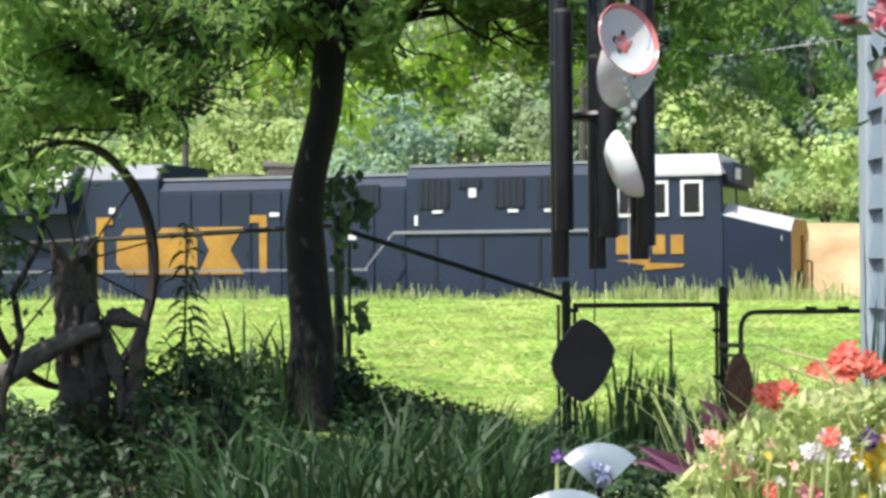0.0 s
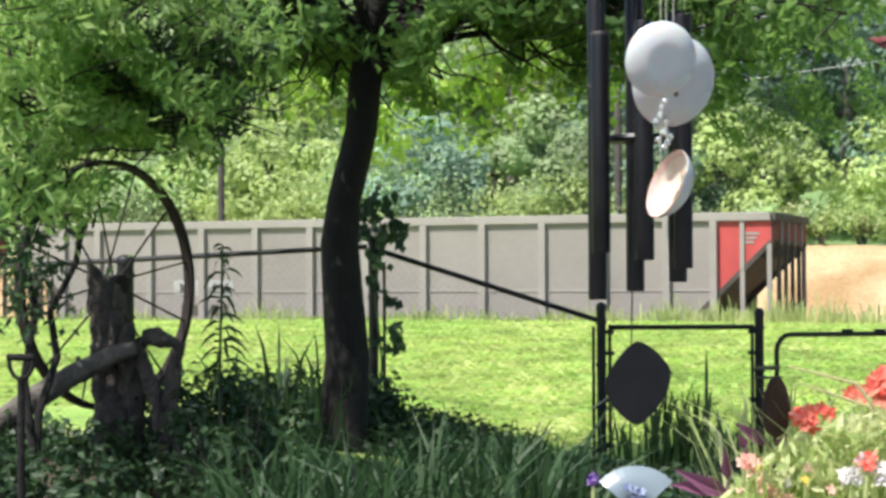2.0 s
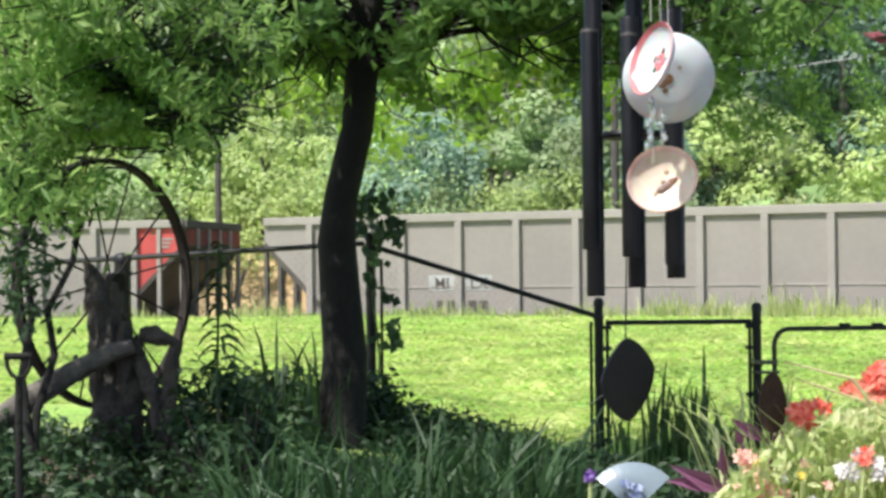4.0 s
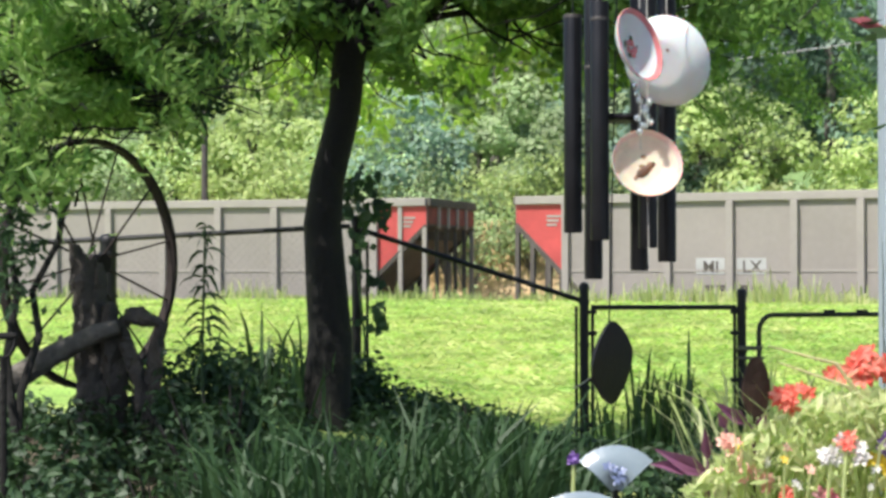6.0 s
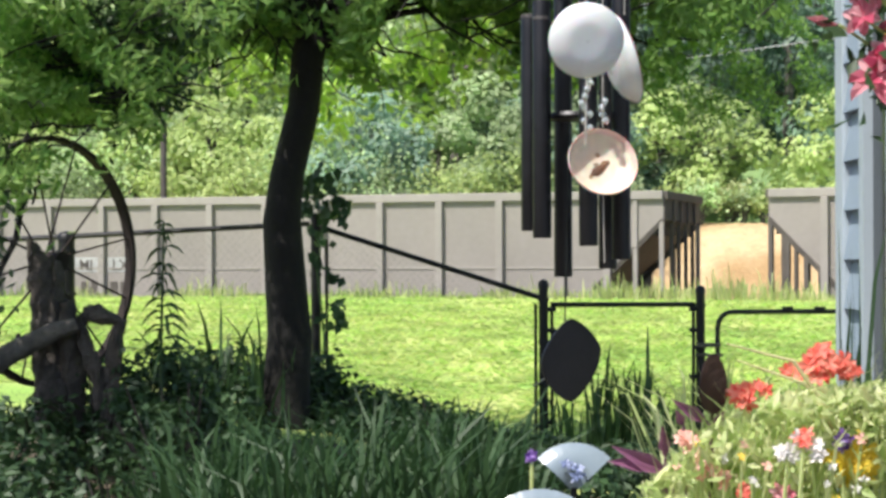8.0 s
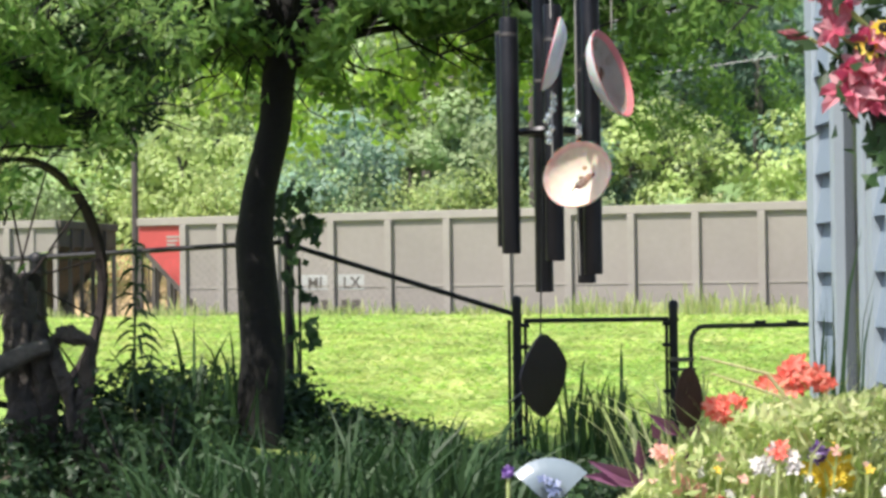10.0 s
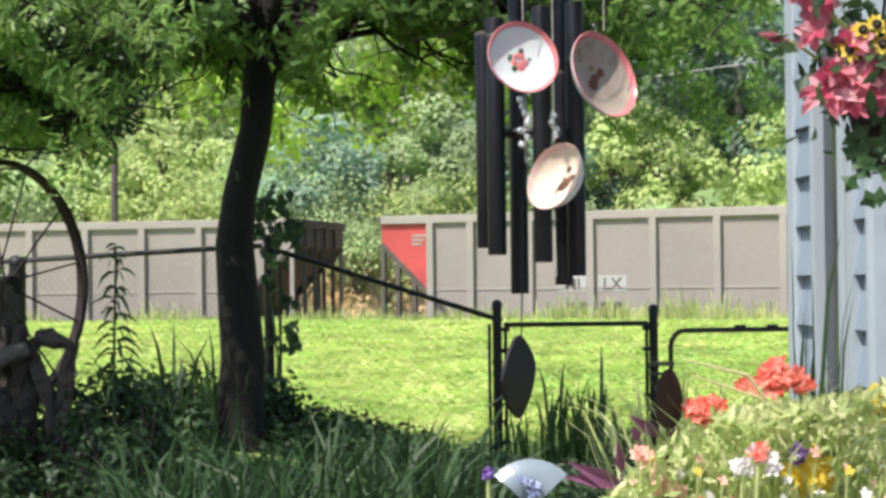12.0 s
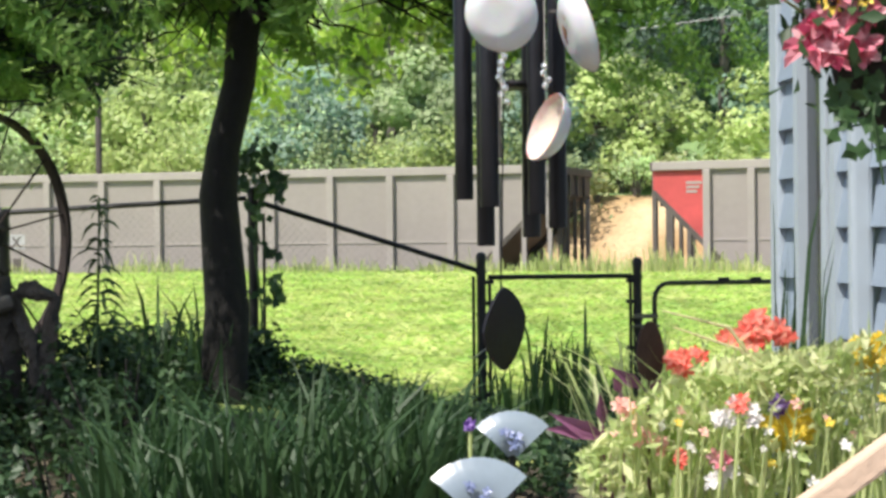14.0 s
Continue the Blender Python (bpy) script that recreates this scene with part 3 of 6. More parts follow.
    for x0, x1, mt in ((-19.85, -19.4, M_SILVER), (-19.2, -16.85, M_BLUE), (-16.72, -16.05, M_SILVER), (-15.95, -14.6, M_BLUE), (-14.5, -13.65, M_SILVER)):
        p = part("roof_panel", Shape().box(x0, x1, 0.04, 0.58, -0.01, 0.03, bevel=0.008), mt, lo, at=pose(0, -1.56, 4.15, tilt, 0, 0))
        if mt == M_BLUE:
            n = int((x1 - x0) / 0.42)
            for k in range(n):
                x = x0 + (k + 0.5) * (x1 - x0) / n
                part("panel_shutter", Shape().box(x - 0.15, x + 0.15, 0.09, 0.53, 0.03, 0.045), M_BLUE_DK, p)
    for x0, x1, z0, z1 in ((-19.1, -18.4, 2.75, 3.2), (-18.2, -17.2, 3.15, 3.62), (-17.1, -16.1, 3.15, 3.62), (-16.0, -15.1, 3.15, 3.62), (-16.4, -15.9, 2.75, 3.05), (-15.5, -15.1, 2.75, 3.05), (-18.0, -17.5, 2.8, 3.1)):
        part("panel", Shape().box(x0, x1, -1.145, -1.12, z0, z1), M_BLUE_DK, lo)
    for x in (-18.1, -16.1):
        part("placard", Shape().box(x - 0.15, x + 0.15, -1.14, -1.12, 3.02, 3.1), M_WHITE, lo, "small white placard")
    part("corner_panel", Shape().box(-19.4, -19.14, -1.15, -1.122, 1.8, 3.62, bevel=0.008), M_YELLOW, lo, "yellow rear corner")
    part("rear_face", Shape().box(-19.44, -19.4, -1.12, 1.12, 1.8, 3.72), M_YELLOW, lo, "yellow rear end")
    for z0, z1 in ((3.3, 3.7), (1.85, 2.9)):
        part("rear_opening", Shape().box(-19.47, -19.44, -0.95, -0.3, z0, z1), M_BLUE_DK, lo)
    for x, y in ((-20.25, -1.4), (-20.25, 1.4), (-20.3, -0.4), (-20.3, 0.4)):
        part("end_rail", Shape().rod([(x, y, 1.75), (x, y, 2.85)], 0.03, 6), M_CARDARK, lo)
    part("horn", Shape().rod([(-9.6, -0.3, 4.52), (-10.3, -0.3, 4.55)], [0.05, 0.1], 8).box(-10.2, -9.7, -0.4, 0.4, 4.28, 4.48), M_CARDARK, lo)
    part("exhaust_housing", Shape().box(-11.2, -10.5, -0.4, 0.4, 4.28, 4.42, bevel=0.05), M_CARDARK, lo)
    # yellow road mark on the hood: plain strokes between two brackets
    y = -1.155

    def stroke(pts):
        n = len(pts)
        s = Shape()
        s.add([(x, y - 0.012, z) for x, z in pts] + [(x, y + 0.02, z) for x, z in pts], [tuple(range(n)), tuple(range(2 * n - 1, n - 1, -1))] + [(i, (i + 1) % n, (i + 1) % n + n, i + n) for i in range(n)])
        part("painted_mark", s, M_YELLOW, lo, "yellow painted road mark")

    a, z0, z1 = -12.82, 2.62, 3.45
    # three heavy blocks: one with cut corners, one slanting, one waisted
    stroke([(a, z0 + .2), (a + .2, z0), (a + .78, z0), (a + .66, z0 + .4), (a + .78, z1), (a + .2, z1), (a, z1 - .2)])
    a += 0.80
    stroke([(a, z0), (a + .68, z0), (a + .78, z0 + .12), (a + .78, z1), (a + .1, z1), (a, z1 - .12)])
    a += 0.80
    stroke([(a, z0), (a + .88, z0), (a + .62, z0 + .42), (a + .88, z1), (a, z1), (a + .22, z0 + .42)])
    a = -10.22
    stroke([(a + .18, z0 + .02), (a + .32, z0 + .02), (a + .32, z1 + .2), (a, z1 + .2), (a, z1 + .07), (a + .18, z1 + .07)])
    a = -13.22
    stroke([(a, z0 + .02), (a + .14, z0 + .02), (a + .14, z1 + .07), (a + .32, z1 + .07), (a + .32, z1 + .2), (a, z1 + .2)])
    # plain bars where the running number stands
    for k in range(4):
        x = -3.58 + k * 0.30
        part("number_bar", Shape().box(x, x + 0.21, -1.535, -1.515, 2.9, 3.21, bevel=0.006), M_YELLOW, lo, "yellow number bar")
    x = -3.6
    part("lightning_mark", Shape().prism([(x, 2.8), (x + .6, 2.84), (x + .55, 2.76), (x + 1.15, 2.74), (x + 1.1, 2.69), (x + .45, 2.64), (x + .5, 2.72)], -1.535, -1.515), M_YELLOW, lo)
    return lo


def hopper(right_red, left_red):
    """A steel coal hopper: x forward from its front coupler, 15.4 long; ends slope inwards below."""
    car = thing("coal_hopper_car", "dusty grey steel coal hopper car" + (" with faded red end panels" if right_red or left_red else " with dark brown ends"), "rail car", group="coal hopper cars")
    F, R, W, T, B = -0.93, -14.77, 1.55, 3.83, 1.5        # front, rear, half width, top, sill
    bay = 0.92
    for side in (-1, 1):
        y = side * W
        part("side_wall", Shape().prism([(F - bay, B), (F - bay, T), (R + bay, T), (R + bay, B)], y - 0.01, y + 0.01), M_CARGREY, car)
        for x0, x1, x2, red in ((F, F - bay, F - bay, right_red), (R, R + bay, R + bay, left_red)):
            s = Shape().prism([(x0, T), (x1, T), (x1, B + 1.05), (x0, B + 1.94)], y - 0.01, y + 0.01)
            part("end_panel", s, M_CARRED if red else M_CARGREY, car, "faded red end panel" if red else "")
        part("top_rim", Shape().box(R, F, y - 0.07, y + 0.07, T - 0.06, T + 0.08, bevel=0.015), M_CARRIB, car)
        part("side_sill", Shape().box(R, F, y - 0.06, y + 0.06, B - 0.25, B), M_CARRIB, car)
        for x in [F - bay] + [F - 1.69 - 1.05 * i for i in range(11)] + [R + bay]:
            part("side_post", Shape().box(x - 0.06, x + 0.06, y + side * 0.012, y + side * 0.10, B, T - 0.06, bevel=0.01), M_CARRIB, car)
        part("seam", Shape().box(R + bay, F - bay, y + side * 0.012, y + side * 0.022, B + 1.15, B + 1.19), M_CARRIB, car)
        for x0, k in ((F, -1), (R, 1)):
            # sloping edge bar and the posts below it
            s = Shape().rod([(x0, y, B + 1.94), (x0 + k * bay * 1.25, y, B + 0.82)], 0.055, 4)
            part("slope_bar", s, M_CARDARK, car)
            for q in (0.03, 0.33, 0.66) if k > 0 else (0.03, 0.5):
                x = x0 + k * bay * q
                part("end_post", Shape().box(x - 0.035, x + 0.035, y - 0.04, y + 0.04, B - 0.2, B + 1.94 - 0.89 * q), M_CARDARK if k > 0 else M_CARRIB, car)
            if k < 0:
                part("panel_post", Shape().box(x0 - bay * 0.5 - 0.035, x0 - bay * 0.5 + 0.035, y + side * 0.012, y + side * 0.05, B + 1.5, T - 0.06), M_CARRIB, car)
    for x0, k in ((F, -1), (R, 1)):
        part("end_wall", Shape().box(x0 - 0.02, x0 + 0.02, -W, W, B + 1.94, T), M_CARDARK, car, "dark brown end wall")
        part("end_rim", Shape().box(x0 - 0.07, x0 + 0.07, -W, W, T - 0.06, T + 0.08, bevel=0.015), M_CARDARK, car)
        sl = Shape().add([(x0, -W, B + 1.94), (x0, W, B + 1.94), (x0 + k * 2.6, W, B - 0.35), (x0 + k * 2.6, -W, B - 0.35)], [(0, 1, 2, 3)])
        sl.add([(x0 + k * 0.03, -W, B + 1.91), (x0 + k * 0.03, W, B + 1.91), (x0 + k * 2.63, W, B - 0.38), (x0 + k * 2.63, -W, B - 0.38)], [(3, 2, 1, 0)])
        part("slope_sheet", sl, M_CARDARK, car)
        for y in (-0.9, -0.3, 0.3, 0.9):
            a, b = sorted((x0 - k * 0.03, x0 - k * 0.06))
            part("end_rib", Shape().box(a, b, y - 0.05, y + 0.05, B + 1.9, T - 0.06), M_CARDARK if not (right_red and k < 0) else M_CARRIB, car)
            part("end_post", Shape().box(x0 - 0.03, x0 + 0.03, y - 0.03, y + 0.03, B - 0.3, B + 1.9), M_CARDARK, car)
        part("end_platform", Shape().box(x0 - 0.15 if k > 0 else x0 - 1.4, x0 + 1.4 if k > 0 else x0 + 0.15, -W, W, B - 0.45, B - 0.3), M_CARDARK, car)
        part("coupler", Shape().box(x0 - k * 0.75, x0, -0.12, 0.12, 0.75, 1.0, bevel=0.04), M_CARDARK, car)
        # end-wall red is coloured darker for the shade there
        if right_red and k < 0:
            part("end_panel", Shape().box(x0 + 0.022, x0 + 0.029, -W + 0.05, W - 0.05, T - 0.36, T - 0.08), M_CARRED_SHADE, car, "faded red end panel")
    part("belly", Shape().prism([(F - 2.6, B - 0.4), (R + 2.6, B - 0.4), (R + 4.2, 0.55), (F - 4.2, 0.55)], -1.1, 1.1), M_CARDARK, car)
    part("coal_load", Shape().box(R + 0.1, F - 0.1, -W + 0.03, W - 0.03, 3.2, 3.5), M_COAL, car)
    bogie(car, (-3.2, -1.5))
    bogie(car, (-13.9, -12.2))
    # painted marks on white plates; the running number below as plain bars
    xm = F - 10.42
    for k, word in ((0, "MI"), (1, "LX")):
        x = xm + k * 0.68
        pl = part("mark_plate", Shape().box(x - 0.25, x + 0.23, -W - 0.016, -W - 0.011, B + 1.11, B + 1.37), M_PLATE, car, "pale painted plate")
        tm = part("lettering", text_mesh(word, 0.27, M_CARDARK, 0.003, 0.003), None, pl, at=pose(x, -W - 0.019, B + 1.14, 90, 0, 0))
    for k in range(4):
        x = xm - 0.1 + k * 0.2 + (0.18 if k > 1 else 0)
        part("number_bar", Shape().box(x, x + 0.15, -W - 0.018, -W - 0.011, B + 0.74, B + 0.94), M_CARDARK, car)
    if left_red or right_red:
        for x in ([R + bay * 0.75] if left_red else []) + ([F - bay * 0.35] if right_red else []):
            for k in range(3):
                part("stencil_bar", Shape().box(x - 0.13, x + 0.13 - 0.04 * k, -W - 0.018, -W - 0.011, T - 0.28 - 0.07 * k, T - 0.24 - 0.07 * k), M_CARRIB, car)
    return car


rails()
SPEED, NOSE_AT, CAR, LOCO_LEN = 10.32, 7.02, 15.69, 21.16
TRAIN = [(locomotive(), -0.1, 4.2, 17.0)]
for i, (rr_, lr_) in enumerate([(1, 0), (1, 0), (1, 1), (1, 0), (0, 0), (0, 1), (0, 1), (0, 1), (0, 0), (0, 1)]):
    TRAIN.append((hopper(rr_, lr_), LOCO_LEN + CAR * i, 2.35, 13.05))


# ---- fence and gates ----
FY = 13.6


def chain_mesh(name, x0, z0t, z0b, x1, z1t, z1b, parent, y=FY + 0.03):
    """Woven wire between two posts: two families of slanting wires, cut to the panel."""
    s = Shape()
    L = x1 - x0
    pitch = 0.055
    def top(x):
        return z0t + (z1t - z0t) * (x - x0) / L
    def bot(x):
        return z0b + (z1b - z0b) * (x - x0) / L
    H = max(z0t, z1t) - min(z0b, z1b)
    base = min(z0b, z1b)
    for fam in (1, -1):
        k = -H
        while k < L + H:
            xs = x0 + k if fam > 0 else x0 + L - k
            pts = []
            for j in range(41):
                zz = base + H * j / 40
                xx = xs + fam * (zz - base) * 0.9
                if x0 <= xx <= x1 and bot(xx) <= zz <= top(xx):
                    pts.append((xx, y + 0.004 * fam, zz))
            if len(pts) > 1:
                s.rod([pts[0], pts[-1]], 0.0006, 3, cap=False)
            k += pitch
    return part(name, s, M_WIRE, parent, "thin woven fence wire")


def fence():
    f = thing("chain_link_fence", "black chain-link fence with sloping top rail", "fence", kind="structure")
    for x, y, zt, r in ((0.876, FY, 1.27, 0.034), (1.990, FY, 1.225, 0.033), (-0.736, FY, 1.75, 0.036), (-2.50, FY, 1.62, 0.06), (-4.6, FY, 1.58, 0.036), (-6.6, FY, 1.55, 0.036)):
        zb = ground_z(x, y) - 0.1
        p = part("post", Shape().rod([(x, y, zb), (x, y, zt)], r, 12), M_BLACK_IRON, f, smooth=True)
        part("post_cap", Shape().lathe([(r * 1.12, -0.02), (r * 1.12, 0.012), (r * 0.8, 0.035), (0.001, 0.045)], 12, pose(x, y, zt)), M_BLACK_IRON, p, smooth=True)
        for k in range(4):
            zz = zt - 0.1 - 0.3 * k
            part("tension_band", Shape().lathe([(r * 1.15, -0.012), (r * 1.2, 0), (r * 1.15, 0.012)], 12, pose(x, y, zz)), M_BLACK_IRON, p)
    for a, b in (((-0.70, FY, 1.685), (0.845, FY, 1.185)), ((-0.78, FY, 1.712), (-2.5, FY, 1.625)), ((-2.5, FY, 1.625), (-4.6, FY, 1.53)), ((-4.6, FY, 1.53), (-8, FY, 1.5))):
        part("top_rail", Shape().rod([a, b], 0.019, 8), M_BLACK_IRON, f, smooth=True)
    for x, zt, zb in ((0.82, 1.14, 0.05), (-0.66, 1.6, 0.5)):
        part("tension_bar", Shape().rod([(x, FY, zb), (x, FY, zt)], 0.012, 6), M_BLACK_IRON, f)
    part("tie_wire", Shape().rod([(0.80, FY - 0.03, 0.56), (0.86, FY - 0.045, 0.60), (0.92, FY - 0.03, 0.64)], 0.006, 5), M_CORD, f)
    chain_mesh("wire_mesh", -0.70, 1.68, 0.42, 0.84, 1.18, 0.08, f)
    chain_mesh("wire_mesh", -2.5, 1.62, 0.45, -0.76, 1.70, 0.45, f)
    chain_mesh("wire_mesh", -4.6, 1.53, 0.45, -2.5, 1.62, 0.45, f)
    g = thing("garden_gate", "closed black tubular chain-link garden gate", "gate", kind="structure")
    part("gate_rail", Shape().rod([(0.93, FY, 1.134), (1.945, FY, 1.132)], 0.018, 8), M_BLACK_IRON, g, smooth=True)
    part("gate_rail", Shape().rod([(0.93, FY, 0.12), (1.945, FY, 0.12)], 0.018, 8), M_BLACK_IRON, g, smooth=True)
    for x in (0.935, 1.94):
        part("gate_stile", Shape().rod([(x, FY, 0.1), (x, FY, 1.15)], 0.013, 8), M_BLACK_IRON, g, smooth=True)
        for z in (1.1, 0.95, 0.62, 0.3):
            part("hinge", Shape().box(x - 0.03, x + 0.03, FY - 0.02, FY + 0.02, z - 0.015, z + 0.015, bevel=0.005), M_BLACK_IRON, g)
    chain_mesh("wire_mesh", 0.95, 1.12, 0.12, 1.93, 1.12, 0.12, g)
    d = thing("drive_gate", "black tubular drive gate with rounded corner", "gate", kind="structure")
    pts = [(2.112, FY, 0.1), (2.112, FY, 0.96)] + [(2.212 - 0.1 * math.cos(a), FY, 0.96 + 0.118 * math.sin(a)) for a in (0.4, 0.8, 1.2, 1.57)] + [(4.6, FY, 1.085)]
    part("gate_frame", Shape().rod(pts, 0.018, 8), M_BLACK_IRON, d, smooth=True)
    part("gate_rail", Shape().rod([(2.112, FY, 0.15), (4.6, FY, 0.15)], 0.016, 8), M_BLACK_IRON, d, smooth=True)
    for x in (2.62, 2.85):
        part("clip", Shape().box(x - 0.05, x + 0.03, FY - 0.02, FY + 0.02, 1.08, 1.115, bevel=0.006), M_BLACK_IRON, d)
    part("latch", Shape().box(1.96, 2.13, FY - 0.05, FY - 0.02, 0.83, 0.86, bevel=0.005), M_STEEL, d)
    part("latch", Shape().box(1.95, 2.14, FY - 0.05, FY - 0.02, 0.765, 0.785, bevel=0.005), M_STEEL, d)
    chain_mesh("wire_mesh", 2.14, 1.05, 0.12, 4.5, 1.07, 0.12, d)


fence()


# ---- trees ----
def limb(s, a, b, r0, r1, sag=0.0, seg=5, wob=0.08, rnd=random):
    a, b = Vector(a), Vector(b)
    L = (b - a).length
    pts = []
    for i in range(seg + 1):
        t = i / seg
        p = a.lerp(b, t) + Vector((rnd.uniform(-wob, wob), rnd.uniform(-wob, wob), rnd.uniform(-wob, wob))) * L * (0 if i in (0, seg) else 0.5)
        p.z -= sag * math.sin(t * math.pi)
        pts.append(p)
    s.rod(pts, [r0 + (r1 - r0) * i / seg for i in range(seg + 1)], 7)
    return pts


def yard_tree():
    t = thing("yard_tree", "leafy shade tree with dark curved trunk", "tree")
    D = 12.4
    k = D / 3400
    pts, rad = [], []
    for x, y, w in ((551, 830, 108), (545, 765, 92), (547, 700, 86), (553, 600, 80), (546, 500, 74), (540, 400, 69), (549, 320, 61), (565, 255, 60), (579, 200, 58), (586, 114, 60), (600, 40, 58), (612, -60, 56)):
        pts.append(((x - 784) * k, D, EYE - (y - 470) * k))
        rad.append(w * k / 2)
    s = Shape().rod(pts, rad, 14)
    part("trunk", s, M_TRUNK, t, "bark coloured nearly black for the canopy shade", smooth=True)
    rnd = random.Random(3)
    fork = Vector(pts[-2])
    low = Vector(pts[-3])
    tips = []
    rng = np.random.default_rng(11)
    ends = [(-2.6, 12.2, 3.7), (-3.6, 12.8, 4.6), (-1.6, 11.0, 4.4), (0.9, 12.0, 3.75), (2.1, 12.6, 4.0), (1.1, 11.2, 4.8), (-0.6, 13.4, 5.4), (0.2, 10.4, 4.3), (3.0, 12.0, 4.9), (-1.4, 9.8, 4.9), (0.6, 13.6, 4.2), (2.0, 10.6, 4.4)]
    ends += [(-2.3 + 0.29 * i, rnd.uniform(11.2, 13.0), rnd.uniform(2.75, 3.35)) for i in range(17)]
    ends += [(rnd.uniform(0.9, 2.3), rnd.uniform(11.4, 13.2), rnd.uniform(2.7, 3.4)) for i in range(9)]
    ends += [(rnd.uniform(0.3, 2.2), rnd.uniform(11.2, 12.6), rnd.uniform(2.75, 3.1)) for i in range(9)]
    ends += [(rnd.uniform(-2.4, 1.0), rnd.uniform(11.2, 12.8), rnd.uniform(2.55, 2.9)) for i in range(8)]
    for tx, ty, tz in ends:
        b = Shape()
        m = limb(b, low.lerp(Vector(pts[-1]), rnd.random()) if tz < 4 else fork, (tx, ty, tz), 0.026, 0.006, -0.3 if tz < 3.5 else -0.15, 8, 0.07, rnd)
        tips += m[2:]
        for _ in range(5):
            p = m[rnd.randint(3, 8)]
            q = p + Vector((rnd.uniform(-0.8, 0.8), rnd.uniform(-0.6, 0.6), rnd.uniform(-0.5, 0.3)))
            tips += limb(b, p, q, 0.009, 0.003, 0.0, 4, 0.1, rnd)
        part("limb", b, M_BARK, t)
    # leaves: sprays round the branch ends, thinning and hanging below
    c = []
    for p in tips:
        q = rng.normal(size=(22 if p[2] > 3.5 else 30, 3)) * (0.24, 0.35, 0.16) + np.array(p)
        c.append(q)
    c = np.concatenate(c)
    x = c[:, 0]
    lower = 2.50 + 0.16 * np.sin(x * 2.9 + 0.6) + 0.12 * np.sin(x * 6.3 + 1) + 0.06 * np.sin(x * 17) + rng.uniform(0, 0.25, len(c)) + 0.10 * np.clip(x - 0.9, 0, 1)
    c = c[c[:, 2] > lower]
    hole = np.array([noise.noise((p[0] * 3.2, p[1] * 0.4, p[2] * 3.2)) for p in c])
    gap = np.interp(c[:, 0], [-2.2, -1.2, 0.3, 1.2], [-0.02, -0.08, -0.05, 0.02])
    c = c[(hole < gap) | (c[:, 2] > 3.5)]
    tr = np.interp(c[:, 2], [2.5, 2.8, 3.2], [-0.76, -0.70, -0.64])
    c = c[(np.abs(c[:, 0] - tr) > 0.17) | (c[:, 1] > 12.4) | (rng.uniform(size=len(c)) < 0.15)]
    # sprays hanging on the far side, sunlight put into their light leaf colour
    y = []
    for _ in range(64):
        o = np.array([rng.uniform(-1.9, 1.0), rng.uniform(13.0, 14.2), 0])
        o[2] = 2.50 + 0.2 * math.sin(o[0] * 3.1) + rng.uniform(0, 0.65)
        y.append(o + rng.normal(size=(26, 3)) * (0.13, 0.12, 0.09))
    part("young_leaf_spray", leaves_mesh("young_leaf_spray", np.concatenate(y), 0.10, 0.055, M_LEAF_SUN, 0.6, rng=rng), None, t, "yellow-green leaves coloured light to look sunlit", kind="stuff")
    fr = []
    for _ in range(30):
        o = np.array([rng.uniform(1.3, 2.5), rng.uniform(11.6, 12.8), 0])
        o[2] = 2.35 + rng.uniform(0, 0.85)
        d = np.array([rng.uniform(0.1, 0.35), 0, rng.uniform(-0.3, -0.12)])
        k = rng.uniform(0, 1, 70)[:, None]
        fr.append(o + d * k + rng.normal(size=(70, 3)) * (0.03, 0.03, 0.022))
    part("frond_spray", leaves_mesh("frond_spray", np.concatenate(fr), 0.055, 0.018, M_FROND, 0.5, rng=rng), None, t, "feathery drooping green fronds", kind="stuff")
    part("crown", leaves_mesh("crown", c, 0.10, 0.05, M_LEAF, 0.5, rng=rng), None, t, "dense green leaves with gaps", kind="stuff")
    return t


yard_tree()


